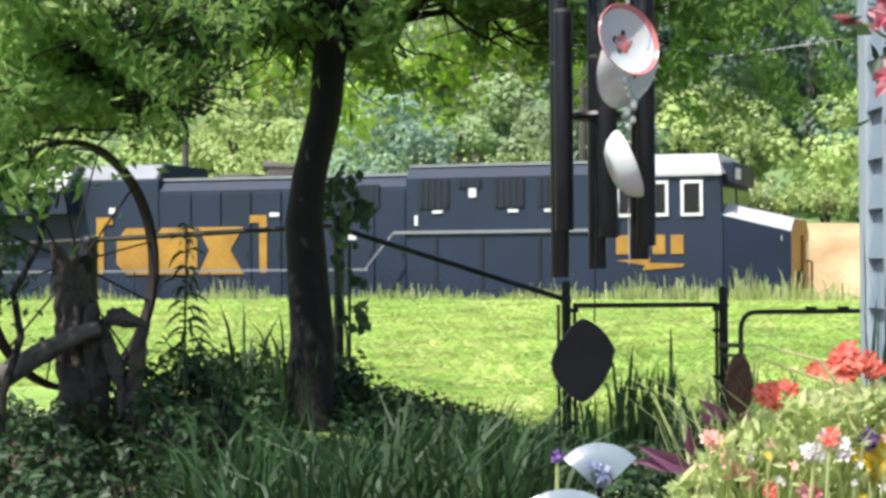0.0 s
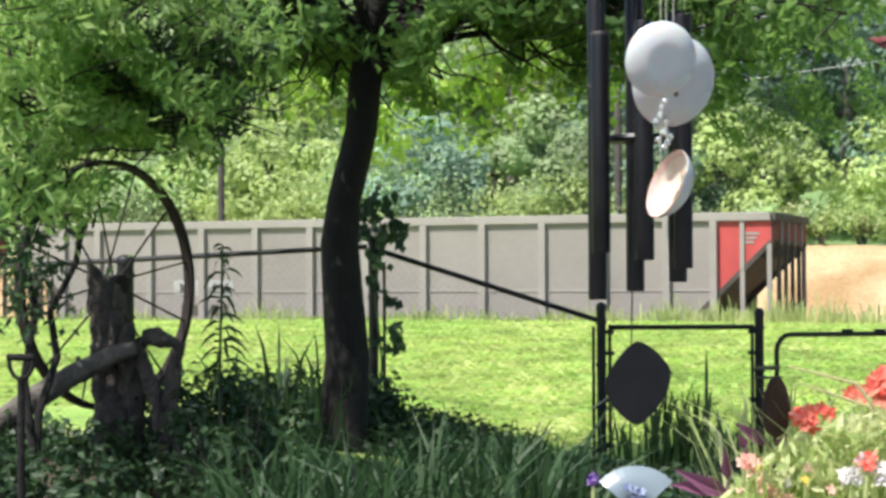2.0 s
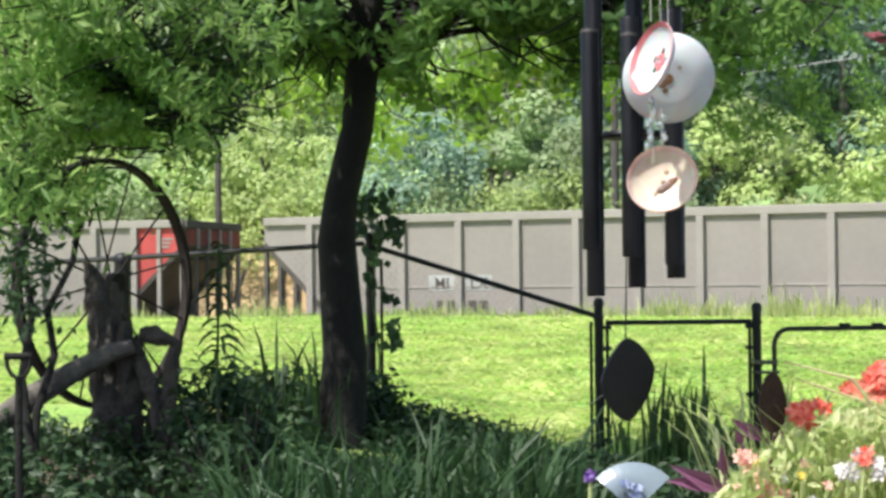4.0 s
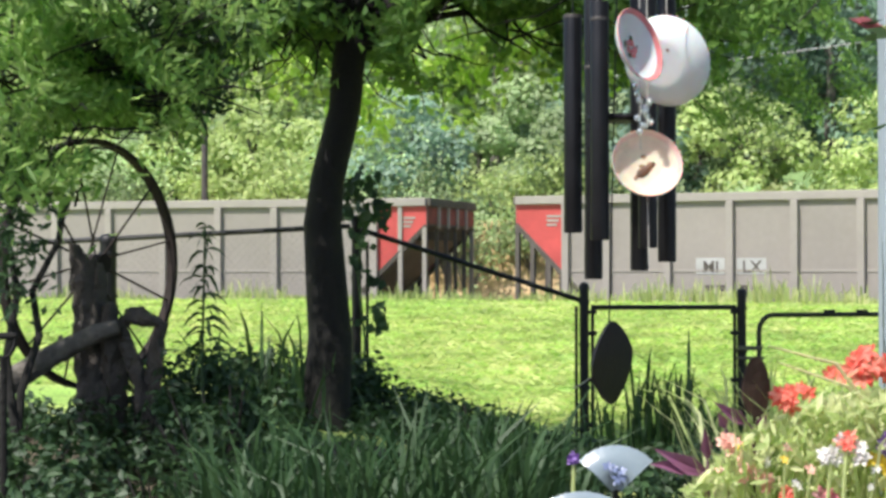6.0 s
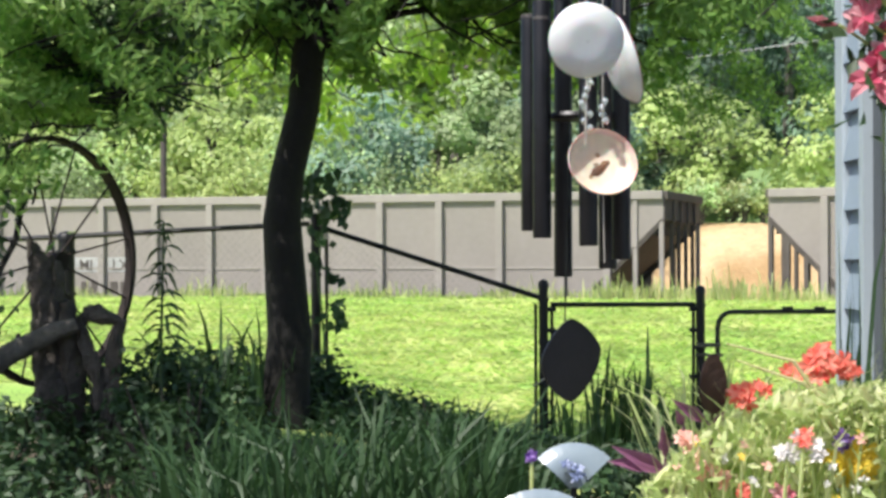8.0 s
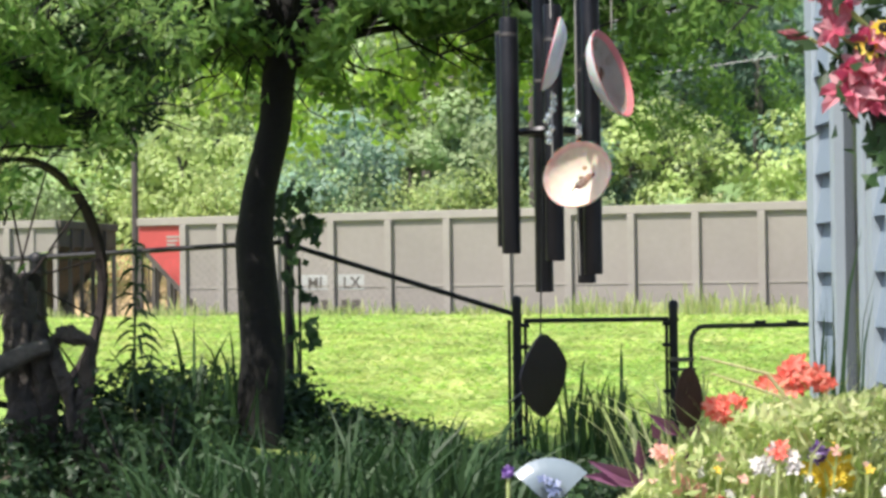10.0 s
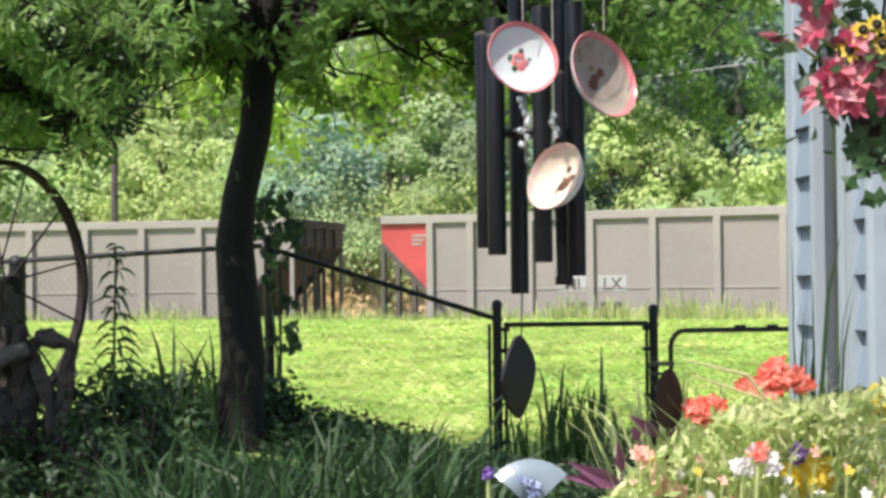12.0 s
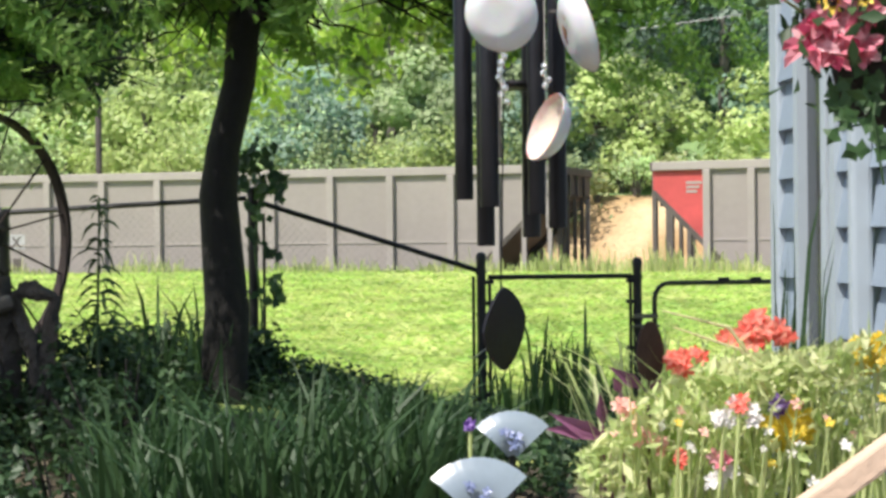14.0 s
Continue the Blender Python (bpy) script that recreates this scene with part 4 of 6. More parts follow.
def left_tree():
    """A small tree close to the shrubs, its crown filling the upper corner."""
    t = thing("garden_tree", "fine-leaved small tree with dark thin stems", "tree")
    D = 10.2
    k = D / 3400
    rnd = random.Random(5)
    s, tips = Shape(), []
    for path in (((-10, 900), (-4, 700), (22, 600), (2, 520), (42, 430), (48, 360), (20, 290), (60, 200), (110, 60), (150, -150)), ((10, 900), (-30, 640), (-18, 520), (-44, 420), (-30, 250), (-80, 80), (-120, -150))):
        s.rod([((x - 784) * k, D + 0.1 * i, EYE - (y - 470) * k) for i, (x, y) in enumerate(path)], [0.026 - 0.002 * i for i in range(len(path))], 8)
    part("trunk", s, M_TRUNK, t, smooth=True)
    b = Shape()
    for _ in range(80):
        a = Vector(((rnd.uniform(-80, 230) - 784) * k, D, EYE - (rnd.uniform(-150, 230) - 470) * k))
        if a.x < (130 - 784) * k and rnd.random() < 0.5:
            a.z -= 150 * k
        q = a + Vector((rnd.uniform(-0.75, 0.85), rnd.uniform(-1.2, 0.8), rnd.uniform(-0.25, 0.4)))
        tips += limb(b, a, q, 0.008, 0.003, 0.0, 4, 0.12, rnd)
    part("twig_tangle", b, M_BARK, t, kind="stuff")
    rng = np.random.default_rng(12)
    c = np.concatenate([rng.normal(size=(40, 3)) * (0.17, 0.3, 0.10) + np.array(p) for p in tips])
    px = c[:, 0] / c[:, 1] * 3400 + 784
    edge = EYE + (470 - np.interp(px, [-100, 35, 100, 135, 235, 335, 380, 430], [400, 360, 290, 265, 230, 215, 165, 50])) * c[:, 1] / 3400
    edge += np.array([noise.noise((p[0] * 5, 0, p[2] * 5)) for p in c]) * 0.3
    c = c[(c[:, 2] > edge) | (rng.uniform(size=len(c)) < np.interp(px, [60, 130, 200], [0.30, 0.20, 0.05]))]
    hole = np.array([noise.noise((p[0] * 4, p[1] * 0.5, p[2] * 4 + 7)) for p in c])
    c = c[hole < 0.04]
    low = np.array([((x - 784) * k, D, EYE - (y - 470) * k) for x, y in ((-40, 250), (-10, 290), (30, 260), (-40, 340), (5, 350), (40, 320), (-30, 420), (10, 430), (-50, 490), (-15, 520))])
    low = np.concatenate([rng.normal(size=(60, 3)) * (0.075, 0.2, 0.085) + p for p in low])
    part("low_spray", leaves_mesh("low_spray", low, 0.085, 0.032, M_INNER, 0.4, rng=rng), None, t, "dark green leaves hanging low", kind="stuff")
    # a heavy inner bough, dense, with the crown's shade put into its dark colour
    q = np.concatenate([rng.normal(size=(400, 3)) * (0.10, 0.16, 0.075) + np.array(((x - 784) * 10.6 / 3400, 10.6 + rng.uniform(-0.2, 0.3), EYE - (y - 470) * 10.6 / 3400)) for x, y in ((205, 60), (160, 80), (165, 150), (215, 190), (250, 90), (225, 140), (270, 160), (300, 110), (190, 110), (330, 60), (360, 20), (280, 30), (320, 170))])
    part("inner_bough", leaves_mesh("inner_bough", q, 0.085, 0.022, M_INNER, 0.5, rng=rng), None, t, "dense inner foliage, coloured dark green for crown shade", kind="stuff")
    part("crown", leaves_mesh("crown", c, 0.10, 0.032, M_FROND, 0.4, rng=rng), None, t, "feathery green leaves", kind="stuff")


left_tree()


def far_tree(x, y, h, w, mat, seed, n=2600, leaf=0.26):
    zb = ground_z(x, y)
    t = thing("woodland_tree", "sunlit green woodland tree on the hillside", "tree", pose(x, y, zb), "woodland trees")
    rng = np.random.default_rng(seed)
    rnd = random.Random(seed)
    s = Shape().rod([(0, 0, -0.4), (0.1, 0, h * 0.35), (rnd.uniform(-0.3, 0.3), 0, h * 0.8)], [0.16, 0.12, 0.03], 7)
    clumps = []
    for _ in range(30):
        z = h * rnd.uniform(0.06, 1.0)
        rr = w * 0.5 * math.sqrt(max(0.05, 1 - (2 * z / h - 0.85) ** 2 * 0.8)) * rnd.uniform(0.5, 1.05)
        a = rnd.uniform(0, 2 * math.pi)
        clumps.append((rr * math.cos(a), rr * math.sin(a), z))
        if len(clumps) % 4 == 0:
            s.rod([(0.05, 0, z * 0.8), clumps[-1]], [0.05, 0.015], 5)
    part("trunk", s, M_FARBARK, t)
    cl = np.array(clumps)
    pick = rng.integers(0, len(cl), n)
    v = rng.normal(size=(n, 3))
    v /= np.linalg.norm(v, axis=1)[:, None]
    c = cl[pick] + v * (w * 0.16 * rng.uniform(0.75, 1.1, n))[:, None] * np.array([1, 1, 0.75])
    out = v * 0.8 + rng.normal(size=(n, 3)) * 0.22 + np.array(sun_dir) * 0.55
    part("crown", leaves_mesh("crown", c, leaf, leaf * 0.72, mat, 0.15, rng=rng, facing=out), None, t, kind="stuff")


def scrub(x, y, h, mat, seed, n):
    t = thing("scrub_bush", "low pale green scrub bush on the sandy bank", "bush", pose(x, y, ground_z(x, y)), "scrub bushes")
    rng = np.random.default_rng(seed)
    s = Shape()
    tips = []
    for j in range(9):
        a, r = j * 2.4, h * rng.uniform(0.15, 0.55)
        tips.append((r * math.cos(a), r * math.sin(a), h * rng.uniform(0.45, 1.0)))
        s.rod([(0, 0, -0.1), (tips[-1][0] * 0.5, tips[-1][1] * 0.5, tips[-1][2] * 0.6), tips[-1]], [0.02, 0.014, 0.005], 5)
    part("stem_tangle", s, M_FARBARK, t, kind="stuff")
    c = np.array(tips)[rng.integers(0, 9, n)] + rng.normal(size=(n, 3)) * h * 0.15
    c[:, 2] = np.abs(c[:, 2])
    part("foliage", leaves_mesh("foliage", c, 0.13, 0.08, mat, 0.1, rng=rng, facing=rng.normal(size=(n, 3)) + np.array(sun_dir)), None, t, kind="stuff")


rw = random.Random(21)
k_ = 0
for row, (dist, hmin, hmax, n) in enumerate(((10.0, 2.0, 3.4, 15), (14.0, 4.0, 6.5, 13), (20.0, 6.5, 9.5, 12), (28.0, 8.0, 12.0, 12))):
    for i in range(n):
        s_ = -17 + 32 * (i + rw.uniform(0.2, 0.8)) / n * (1 + 0.12 * row) - 2 * row
        p_ = along(s_, dist + rw.uniform(-1.5, 1.5))
        h_ = rw.uniform(hmin, hmax)
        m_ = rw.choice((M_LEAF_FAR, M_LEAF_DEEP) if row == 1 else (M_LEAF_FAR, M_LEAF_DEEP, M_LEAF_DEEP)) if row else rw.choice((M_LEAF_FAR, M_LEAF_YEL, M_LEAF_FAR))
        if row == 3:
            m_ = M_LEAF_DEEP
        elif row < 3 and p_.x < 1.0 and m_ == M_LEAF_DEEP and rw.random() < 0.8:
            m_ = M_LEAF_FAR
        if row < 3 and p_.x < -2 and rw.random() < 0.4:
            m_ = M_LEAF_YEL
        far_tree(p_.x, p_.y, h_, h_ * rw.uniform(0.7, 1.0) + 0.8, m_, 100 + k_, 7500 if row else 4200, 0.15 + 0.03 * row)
        k_ += 1


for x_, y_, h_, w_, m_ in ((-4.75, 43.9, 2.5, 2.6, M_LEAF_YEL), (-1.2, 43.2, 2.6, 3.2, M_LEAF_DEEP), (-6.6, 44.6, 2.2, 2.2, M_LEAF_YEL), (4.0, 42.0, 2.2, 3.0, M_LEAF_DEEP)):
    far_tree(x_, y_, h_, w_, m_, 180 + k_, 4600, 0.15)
    k_ += 1
for i_ in range(26):
    s_ = -13 + 15.5 * (i_ + rw.uniform(0.1, 0.9)) / 26
    p_ = along(s_, rw.uniform(5.6, 8.0))
    h_ = rw.uniform(0.9, 2.0)
    scrub(p_.x, p_.y, h_, rw.choice((M_LEAF_YEL, M_LEAF_FAR, M_LEAF_FAR)), 800 + i_, 900)
for i_ in range(30):
    p_ = along(2.3 + 11.5 * (i_ + rw.random()) / 30, rw.uniform(7.6, 9.4))
    scrub(p_.x, p_.y, rw.uniform(0.35, 0.8), rw.choice((M_LEAF_YEL, M_SEED, M_LEAF_FAR)), 840 + i_, 360)


# ---- house ----
def house():
    h = thing("house", "house wall with blue-grey lap siding and white trim", "house", kind="structure")
    X, Y0, Y1, C = 1.318, -3.0, 6.0, 0.15
    part("wall_core", Shape().box(X + 0.03, X + 4.0, Y0, Y1 - 0.03, -0.2, 3.2), M_SIDING, h)
    wy0, wy1, wz0, wz1 = 5.23, 5.60, 0.75, 2.35
    for i in range(21):
        z = 0.1 + i * C
        for a, b in ((Y0, wy0 - 0.06), (wy1 + 0.06, Y1 - 0.112)) if wz0 - 0.06 - C < z < wz1 + 0.06 else ((Y0, Y1 - 0.112),):
            s = Shape()
            o = [(X + 0.028, z + C + 0.012), (X + 0.018, z + C + 0.012), (X - 0.012, z), (X + 0.028, z)]
            s.add([(x, a, q) for x, q in o] + [(x, b, q) for x, q in o], [(0, 1, 2, 3), (7, 6, 5, 4)] + [(j, j + 4, (j + 1) % 4 + 4, (j + 1) % 4) for j in range(4)])
            part("siding_board", s, M_SIDING, h)
    part("corner_trim", Shape().box(X - 0.014, X + 0.09, Y1 - 0.11, Y1, 0.0, 3.2, bevel=0.008), M_TRIM, h)
    part("downspout", Shape().box(X - 0.06, X - 0.004, 4.82, 4.87, 0.05, 3.2, bevel=0.012), M_TRIM, h)
    t = 0.06
    w = part("window", Shape().box(X - 0.016, X + 0.03, wy0 - t, wy0, wz0 - t, wz1 + t).box(X - 0.016, X + 0.03, wy1, wy1 + t, wz0 - t, wz1 + t).box(X - 0.016, X + 0.03, wy0, wy1, wz1, wz1 + t).box(X - 0.03, X + 0.03, wy0, wy1, wz0 - t, wz0), M_TRIM, h, "white window frame")
    part("pane", Shape().box(X + 0.012, X + 0.02, wy0, wy1, wz0, wz1), M_DARKGLASS, w)
    part("mullion", Shape().box(X - 0.012, X + 0.011, 5.29, 5.35, wz0, wz1, bevel=0.004), M_TRIM, w)
    part("eave", Shape().box(X - 0.35, X + 4.2, Y0 - 0.3, Y1 + 0.3, 3.2, 3.4), M_TRIM, h)


house()


# ---- porch beam, out of which the chimes hang ----
def beam():
    b = thing("porch_beam", "white wooden porch beam on a post", "beam", kind="structure")
    part("beam", Shape().box(-1.6, 1.30, 3.34, 3.46, 2.7, 2.84, bevel=0.01), M_TRIM, b)
    part("post", Shape().box(-1.6, -1.48, 3.34, 3.46, 0.0, 2.7, bevel=0.01), M_TRIM, b)


beam()


def wind_chime():
    c = thing("wind_chime", "hanging wind chime with six long black tubes", "wind chime", pose(0.289, 3.4, 0))
    s = Shape().lathe([(0.001, 2.125), (0.10, 2.125), (0.105, 2.115), (0.105, 2.100), (0.001, 2.100)], 24)
    part("top_disc", s, M_TUBE, c, smooth=True)
    part("hanging_cord", Shape().rod([(0, 0, 2.115), (0, 0, 2.72)], 0.003, 6), M_CORD, c)
    for i, bottom in enumerate((1.451, 1.475, 1.489, 1.503, 1.420, 1.435)):
        a = radians(60 * i)
        x, y = 0.083 * math.cos(a), -0.083 * math.sin(a)
        top = 1.935 - 0.016 * i if i < 4 else 1.965 + 0.01 * i
        tb = part("tube", Shape().lathe([(0.0135, bottom + 0.002), (0.0155, bottom), (0.0165, bottom + 0.003), (0.0165, top - 0.003), (0.0155, top), (0.0135, top - 0.002), (0.0135, bottom + 0.002)], 20, pose(x, y, 0)), M_TUBE, c, smooth=True)
        part("cord", Shape().rod([(x, y, top - 0.01), (x, y, 2.105)], 0.0014, 5), M_TUBE, tb)
        part("band", Shape().lathe([(0.0167, bottom + 0.38), (0.017, bottom + 0.381), (0.017, bottom + 0.385), (0.0167, bottom + 0.386)], 20, pose(x, y, 0)), M_STEEL, tb)
    part("striker", Shape().lathe([(0.001, 1.711), (0.055, 1.711), (0.058, 1.705), (0.055, 1.699), (0.001, 1.699)], 24), M_TUBE, c, smooth=True)
    part("sail_cord", Shape().rod([(-0.02, 0, 1.34), (0, 0, 2.105)], 0.0015, 5), M_TUBE, c)
    # the wind catcher: a thin rounded lozenge
    n = 40
    o = []
    for j in range(n):
        a = 2 * math.pi * j / n
        ca, sa = math.cos(a), math.sin(a)
        r = 1.0 / (abs(ca) ** 1.42 + abs(sa) ** 1.42) ** (1 / 1.42)
        o.append((0.060 * r * ca * (1.06 if ca > 0 and sa > 0 else 0.97), 0.072 * r * sa - (0.004 if sa < 0 else 0) + 0.006 * ca))
    sail = thing("wind_catcher", "thin black rounded lozenge wind catcher on a cord", "wind chime", pose(0.26, 3.4, 1.275))
    part("plate", Shape().prism(o, -0.003, 0.003), M_TUBE, sail)
    return c, sail


CHIME, SAIL = wind_chime()


M_BEAD = surface("pale_glass_bead", (0.75, 0.80, 0.76), 0.08, vary=0.1, scale=60, bump=0)
M_BEAD.node_tree.nodes["Principled BSDF"].inputs["Transmission Weight"].default_value = 0.8


def dish(name, r, depth, label, cord_top, beads=(), glaze=None, edge=None, lean=0.0):
    """A hung china bowl: axis along -y when still; stain in the middle, pink rim, flower inside."""
    d = thing(name, label, "bowl")
    m = Matrix.Rotation(math.pi / 2, 4, "X")         # opening towards -y
    prof = [(0.001, -depth * 0.99), (r * 0.3, -depth), (r * 0.46, -depth * 1.005), (r * 0.52, -depth * 0.985), (r * 0.6, -depth * 0.92), (r * 0.8, -depth * 0.66), (r * 0.95, -depth * 0.26), (r, 0)]
    inner = [(r, 0), (r * 0.985, 0.001), (r * 0.93, -depth * 0.2), (r * 0.77, -depth * 0.58), (r * 0.45, -depth * 0.88), (0.001, -depth * 0.92)]
    part("bowl", Shape().lathe(prof + inner[1:2], 36, m), M_CHINA, d, smooth=True)
    part("inner_glaze", Shape().lathe(inner[1:], 36, m), glaze or M_CHINA, d, smooth=True)
    for x, z, q in ((0.06, 0.05, 0.13), (0.16, -0.06, 0.09), (0.1, -0.2, 0.06), (-0.2, 0.3, 0.04)) if edge or "stained" in label else ():
        part("stain", Shape().lathe([(0.001, -depth - 0.0012), (r * q, -depth - 0.0008)], 9, m @ pose(x * r, z * r, 0)), M_STAIN, d, "brown stain on the back")
    part("rim", Shape().lathe([(r * 0.999, 0.0008), (r * 0.985, 0.002), (r * 0.93, -depth * 0.17), (r * 0.89, -depth * 0.27)], 36, m), edge or M_PINKRIM, d, "pink glazed rim", smooth=True)
    rnd = random.Random(len(label))
    s, g = Shape(), Shape()
    for j in range(5):
        a, q = rnd.uniform(0, 6.28), r * 0.16
        s.lathe([(0.001, -depth * 0.9 + 0.002), (r * rnd.uniform(0.07, 0.13), -depth * 0.9 + 0.001)], 9, m @ pose(q * math.cos(a), q * math.sin(a), 0))
        a = rnd.uniform(0, 6.28)
        g.lathe([(0.001, -depth * 0.9 + 0.0026), (r * rnd.uniform(0.04, 0.08), -depth * 0.9 + 0.0016)], 7, m @ pose(1.8 * q * math.cos(a), 1.8 * q * math.sin(a), 0))
    if "stained" in label:
        s, g = Shape(), Shape()
        for j in range(6):
            q = (j - 2.5) * 0.09 * r
            s.lathe([(0.001, -depth * 0.9 + 0.002 + j * 0.0001), (r * rnd.uniform(0.06, 0.14), -depth * 0.9 + 0.001)], 9, m @ pose(q + 0.05 * r, q * 0.8 + rnd.uniform(-0.05, 0.05) * r, 0))
            g.lathe([(0.001, -depth * 0.9 + 0.0012 + j * 0.0001), (r * rnd.uniform(0.04, 0.08), -depth * 0.9 + 0.0006)], 9, m @ pose(q * 0.6 - 0.12 * r, q * 1.3 + rnd.uniform(-0.1, 0.1) * r, 0))
        part("stain", s, M_DARKSTAIN, d, "dark brown stain in the middle")
        part("stain", g, M_STAIN, d)
    else:
        part("painted_flower", s, M_PINKRIM, d)
        part("painted_leaves", g, M_SHRUB, d)
    plumb = pose(0, 0, 0, lean, 0, 0)
    part("cord", Shape().rod([(0, -0.0, r * 0.95), (0, 0, cord_top)], 0.001, 5), M_CORD, d, at=plumb)
    if beads:
        part("bead_cord", Shape().rod([(0, 0, -r * 0.95), (0.002, 0, min(beads[-1], -0.17))], 0.001, 5), M_CORD, d, at=plumb)
    for z in beads:
        for j in range(4):
            q = 0.008
            part("glass_bead", Shape().lathe([(0.001, 0.006), (0.0045, 0.004), (0.006, 0), (0.0045, -0.004), (0.001, -0.006)], 8, pose(rnd.uniform(-q, q), rnd.uniform(-q, q), z + (j - 1.5) * 0.011)), M_BEAD, d, smooth=True, at=plumb)
    return d


DISH_A = dish("hanging_bowl", 0.062, 0.019, "small white china bowl painted with flowers hung on cord", 0.88, (-0.085, -0.125), lean=15)
# the taupe inside is painted shade; the stains are marks of their own
DISH_B = dish("hanging_bowl", 0.078, 0.027, "large white china bowl with pink rim hung on cord, stained", 0.90, glaze=M_TAUPE, lean=17)
DISH_C = dish("hanging_bowl", 0.061, 0.031, "white china bowl with pink rim and stained middle hung on cord", 1.09, (0.085,), glaze=M_CREAM, edge=M_PALEPINK, lean=21)


# ---- old hay-rake wheel, stump and log ----
def rake_wheel():
    w = thing("rake_wheel", "large rusty iron hay-rake wheel with thin spokes leaning in shrubs", "wheel", pose(-2.175, 11.3, 1.45, 0, 0, 58))
    R = 0.74
    s = Shape()
    n = 48
    for j in range(n):
        a, b = 2 * math.pi * j / n, 2 * math.pi * (j + 1) / n
        pts = []
        for an in (a, b):
            for r, y in ((R, -0.032), (R, 0.032), (R - 0.03, 0.032), (R - 0.03, -0.032)):
                pts.append((r * math.cos(an), y, r * math.sin(an)))
        s.add(pts, [(0, 1, 5, 4), (1, 2, 6, 5), (2, 3, 7, 6), (3, 0, 4, 7)])
    part("rim", s, M_OLDIRON, w)
    part("hub", Shape().rod([(0, -0.1, 0), (0, 0.1, 0)], 0.06, 12), M_OLDIRON, w)
    for j in range(12):
        a = 2 * math.pi * j / 12 + 0.2
        part("spoke", Shape().rod([(0.05 * math.cos(a), 0.04 * (-1) ** j, 0.05 * math.sin(a)), (R * math.cos(a), 0, R * math.sin(a))], 0.007, 6), M_OLDIRON, w)


rake_wheel()


def stump():
    s_ = thing("tree_stump", "weathered grey tree stump with broken top and spreading roots", "stump")
    rnd = random.Random(9)

    def gnarl(points, radii, name, mat=M_WEATHERED, n=11):
        pts, rads = [], []
        for i in range(len(points) - 1):
            for j in range(5):
                t = j / 5
                pts.append(Vector(points[i]).lerp(Vector(points[i + 1]), t))
                rads.append((radii[i] + (radii[i + 1] - radii[i]) * t) * (1 + 0.3 * noise.noise(pts[-1] * 14)))
        s = Shape().rod(pts + [Vector(points[-1])], rads + [radii[-1]], 16)
        s.v = [tuple(Vector(p) + noise.noise_vector(Vector((p[0] * 16, p[1] * 16, p[2] * 5))) * 0.03 + noise.noise_vector(Vector(p) * 40) * 0.01) for p in s.v]
        part(name, s, mat, s_)
    D, k = 10.8, 10.8 / 3400

    def at(x, y, dd=0.0):
        return ((x - 784) * k, D + dd, EYE - (y - 470) * k)
    gnarl([at(150, 820), at(140, 740), at(128, 660), at(128, 580), at(122, 520), at(112, 475), at(100, 448), at(92, 430)], [0.12, 0.11, 0.09, 0.075, 0.07, 0.055, 0.035, 0.01], "bole")
    gnarl([at(112, 520), at(104, 480), at(110, 455)], [0.05, 0.03, 0.008], "splinter")
    gnarl([at(135, 540), at(128, 490), at(133, 462)], [0.05, 0.03, 0.006], "splinter")
    gnarl([at(132, 560), at(142, 505), at(146, 470)], [0.07, 0.05, 0.012], "splinter")
    gnarl([at(170, 820), at(172, 700), at(168, 600, -0.05), at(163, 540, -0.02)], [0.08, 0.07, 0.055, 0.035], "side_stem")
    gnarl([at(170, 585), at(205, 562, -0.05), at(235, 570, -0.1), at(262, 580, -0.1)], [0.05, 0.05, 0.046, 0.03], "root_arch")
    gnarl([at(185, 575, -0.05), at(196, 615, -0.08), at(214, 655, -0.1), at(228, 690, -0.1), at(232, 800, -0.1)], [0.034, 0.038, 0.042, 0.05, 0.05], "root")
    gnarl([at(258, 572, -0.1), at(250, 640, -0.12), at(240, 700, -0.1), at(238, 800, -0.1)], [0.036, 0.042, 0.046, 0.055], "root")
    gnarl([at(95, 640, -0.1), at(84, 610, -0.1), at(82, 592, -0.1)], [0.04, 0.03, 0.008], "snag")
    lg = thing("fallen_log", "bare grey fallen log leaning on the stump", "log")
    s = Shape().rod([at(-60, 720, -0.35), at(20, 665, -0.3), at(80, 625, -0.22), at(150, 590, -0.18), at(185, 578, -0.15)], [0.068, 0.066, 0.062, 0.055, 0.048], 14)
    s.v = [tuple(Vector(p) + Vector((0, noise.noise(Vector(p) * 8) * 0.02, noise.noise(Vector(p) * 7) * 0.02))) for p in s.v]
    part("log_body", s, M_LOG, lg, smooth=True)
    s = Shape().rod([at(-60, 720, -0.35), at(-62, 960, -0.35)], 0.06, 8)
    part("log_prop", s, M_WEATHERED, lg)


stump()


def garden_fork():
    f = thing("garden_fork", "old garden fork with D-shaped handle stuck in the soil", "garden tool", pose(-2.22, 9.3, 0.0))
    z = 1.10
    part("shaft", Shape().rod([(0, 0, 0.05), (0, 0, z - 0.10)], 0.019, 8), M_TRUNK, f)
    pts = [(-0.058, 0, z), (-0.056, 0, z - 0.05), (-0.035, 0, z - 0.09), (0, 0, z - 0.11), (0.035, 0, z - 0.09), (0.056, 0, z - 0.05), (0.058, 0, z)]
    part("grip", Shape().rod(pts, 0.011, 8).rod([(-0.068, 0, z), (0.068, 0, z)], 0.018, 8), M_TRUNK, f)


garden_fork()


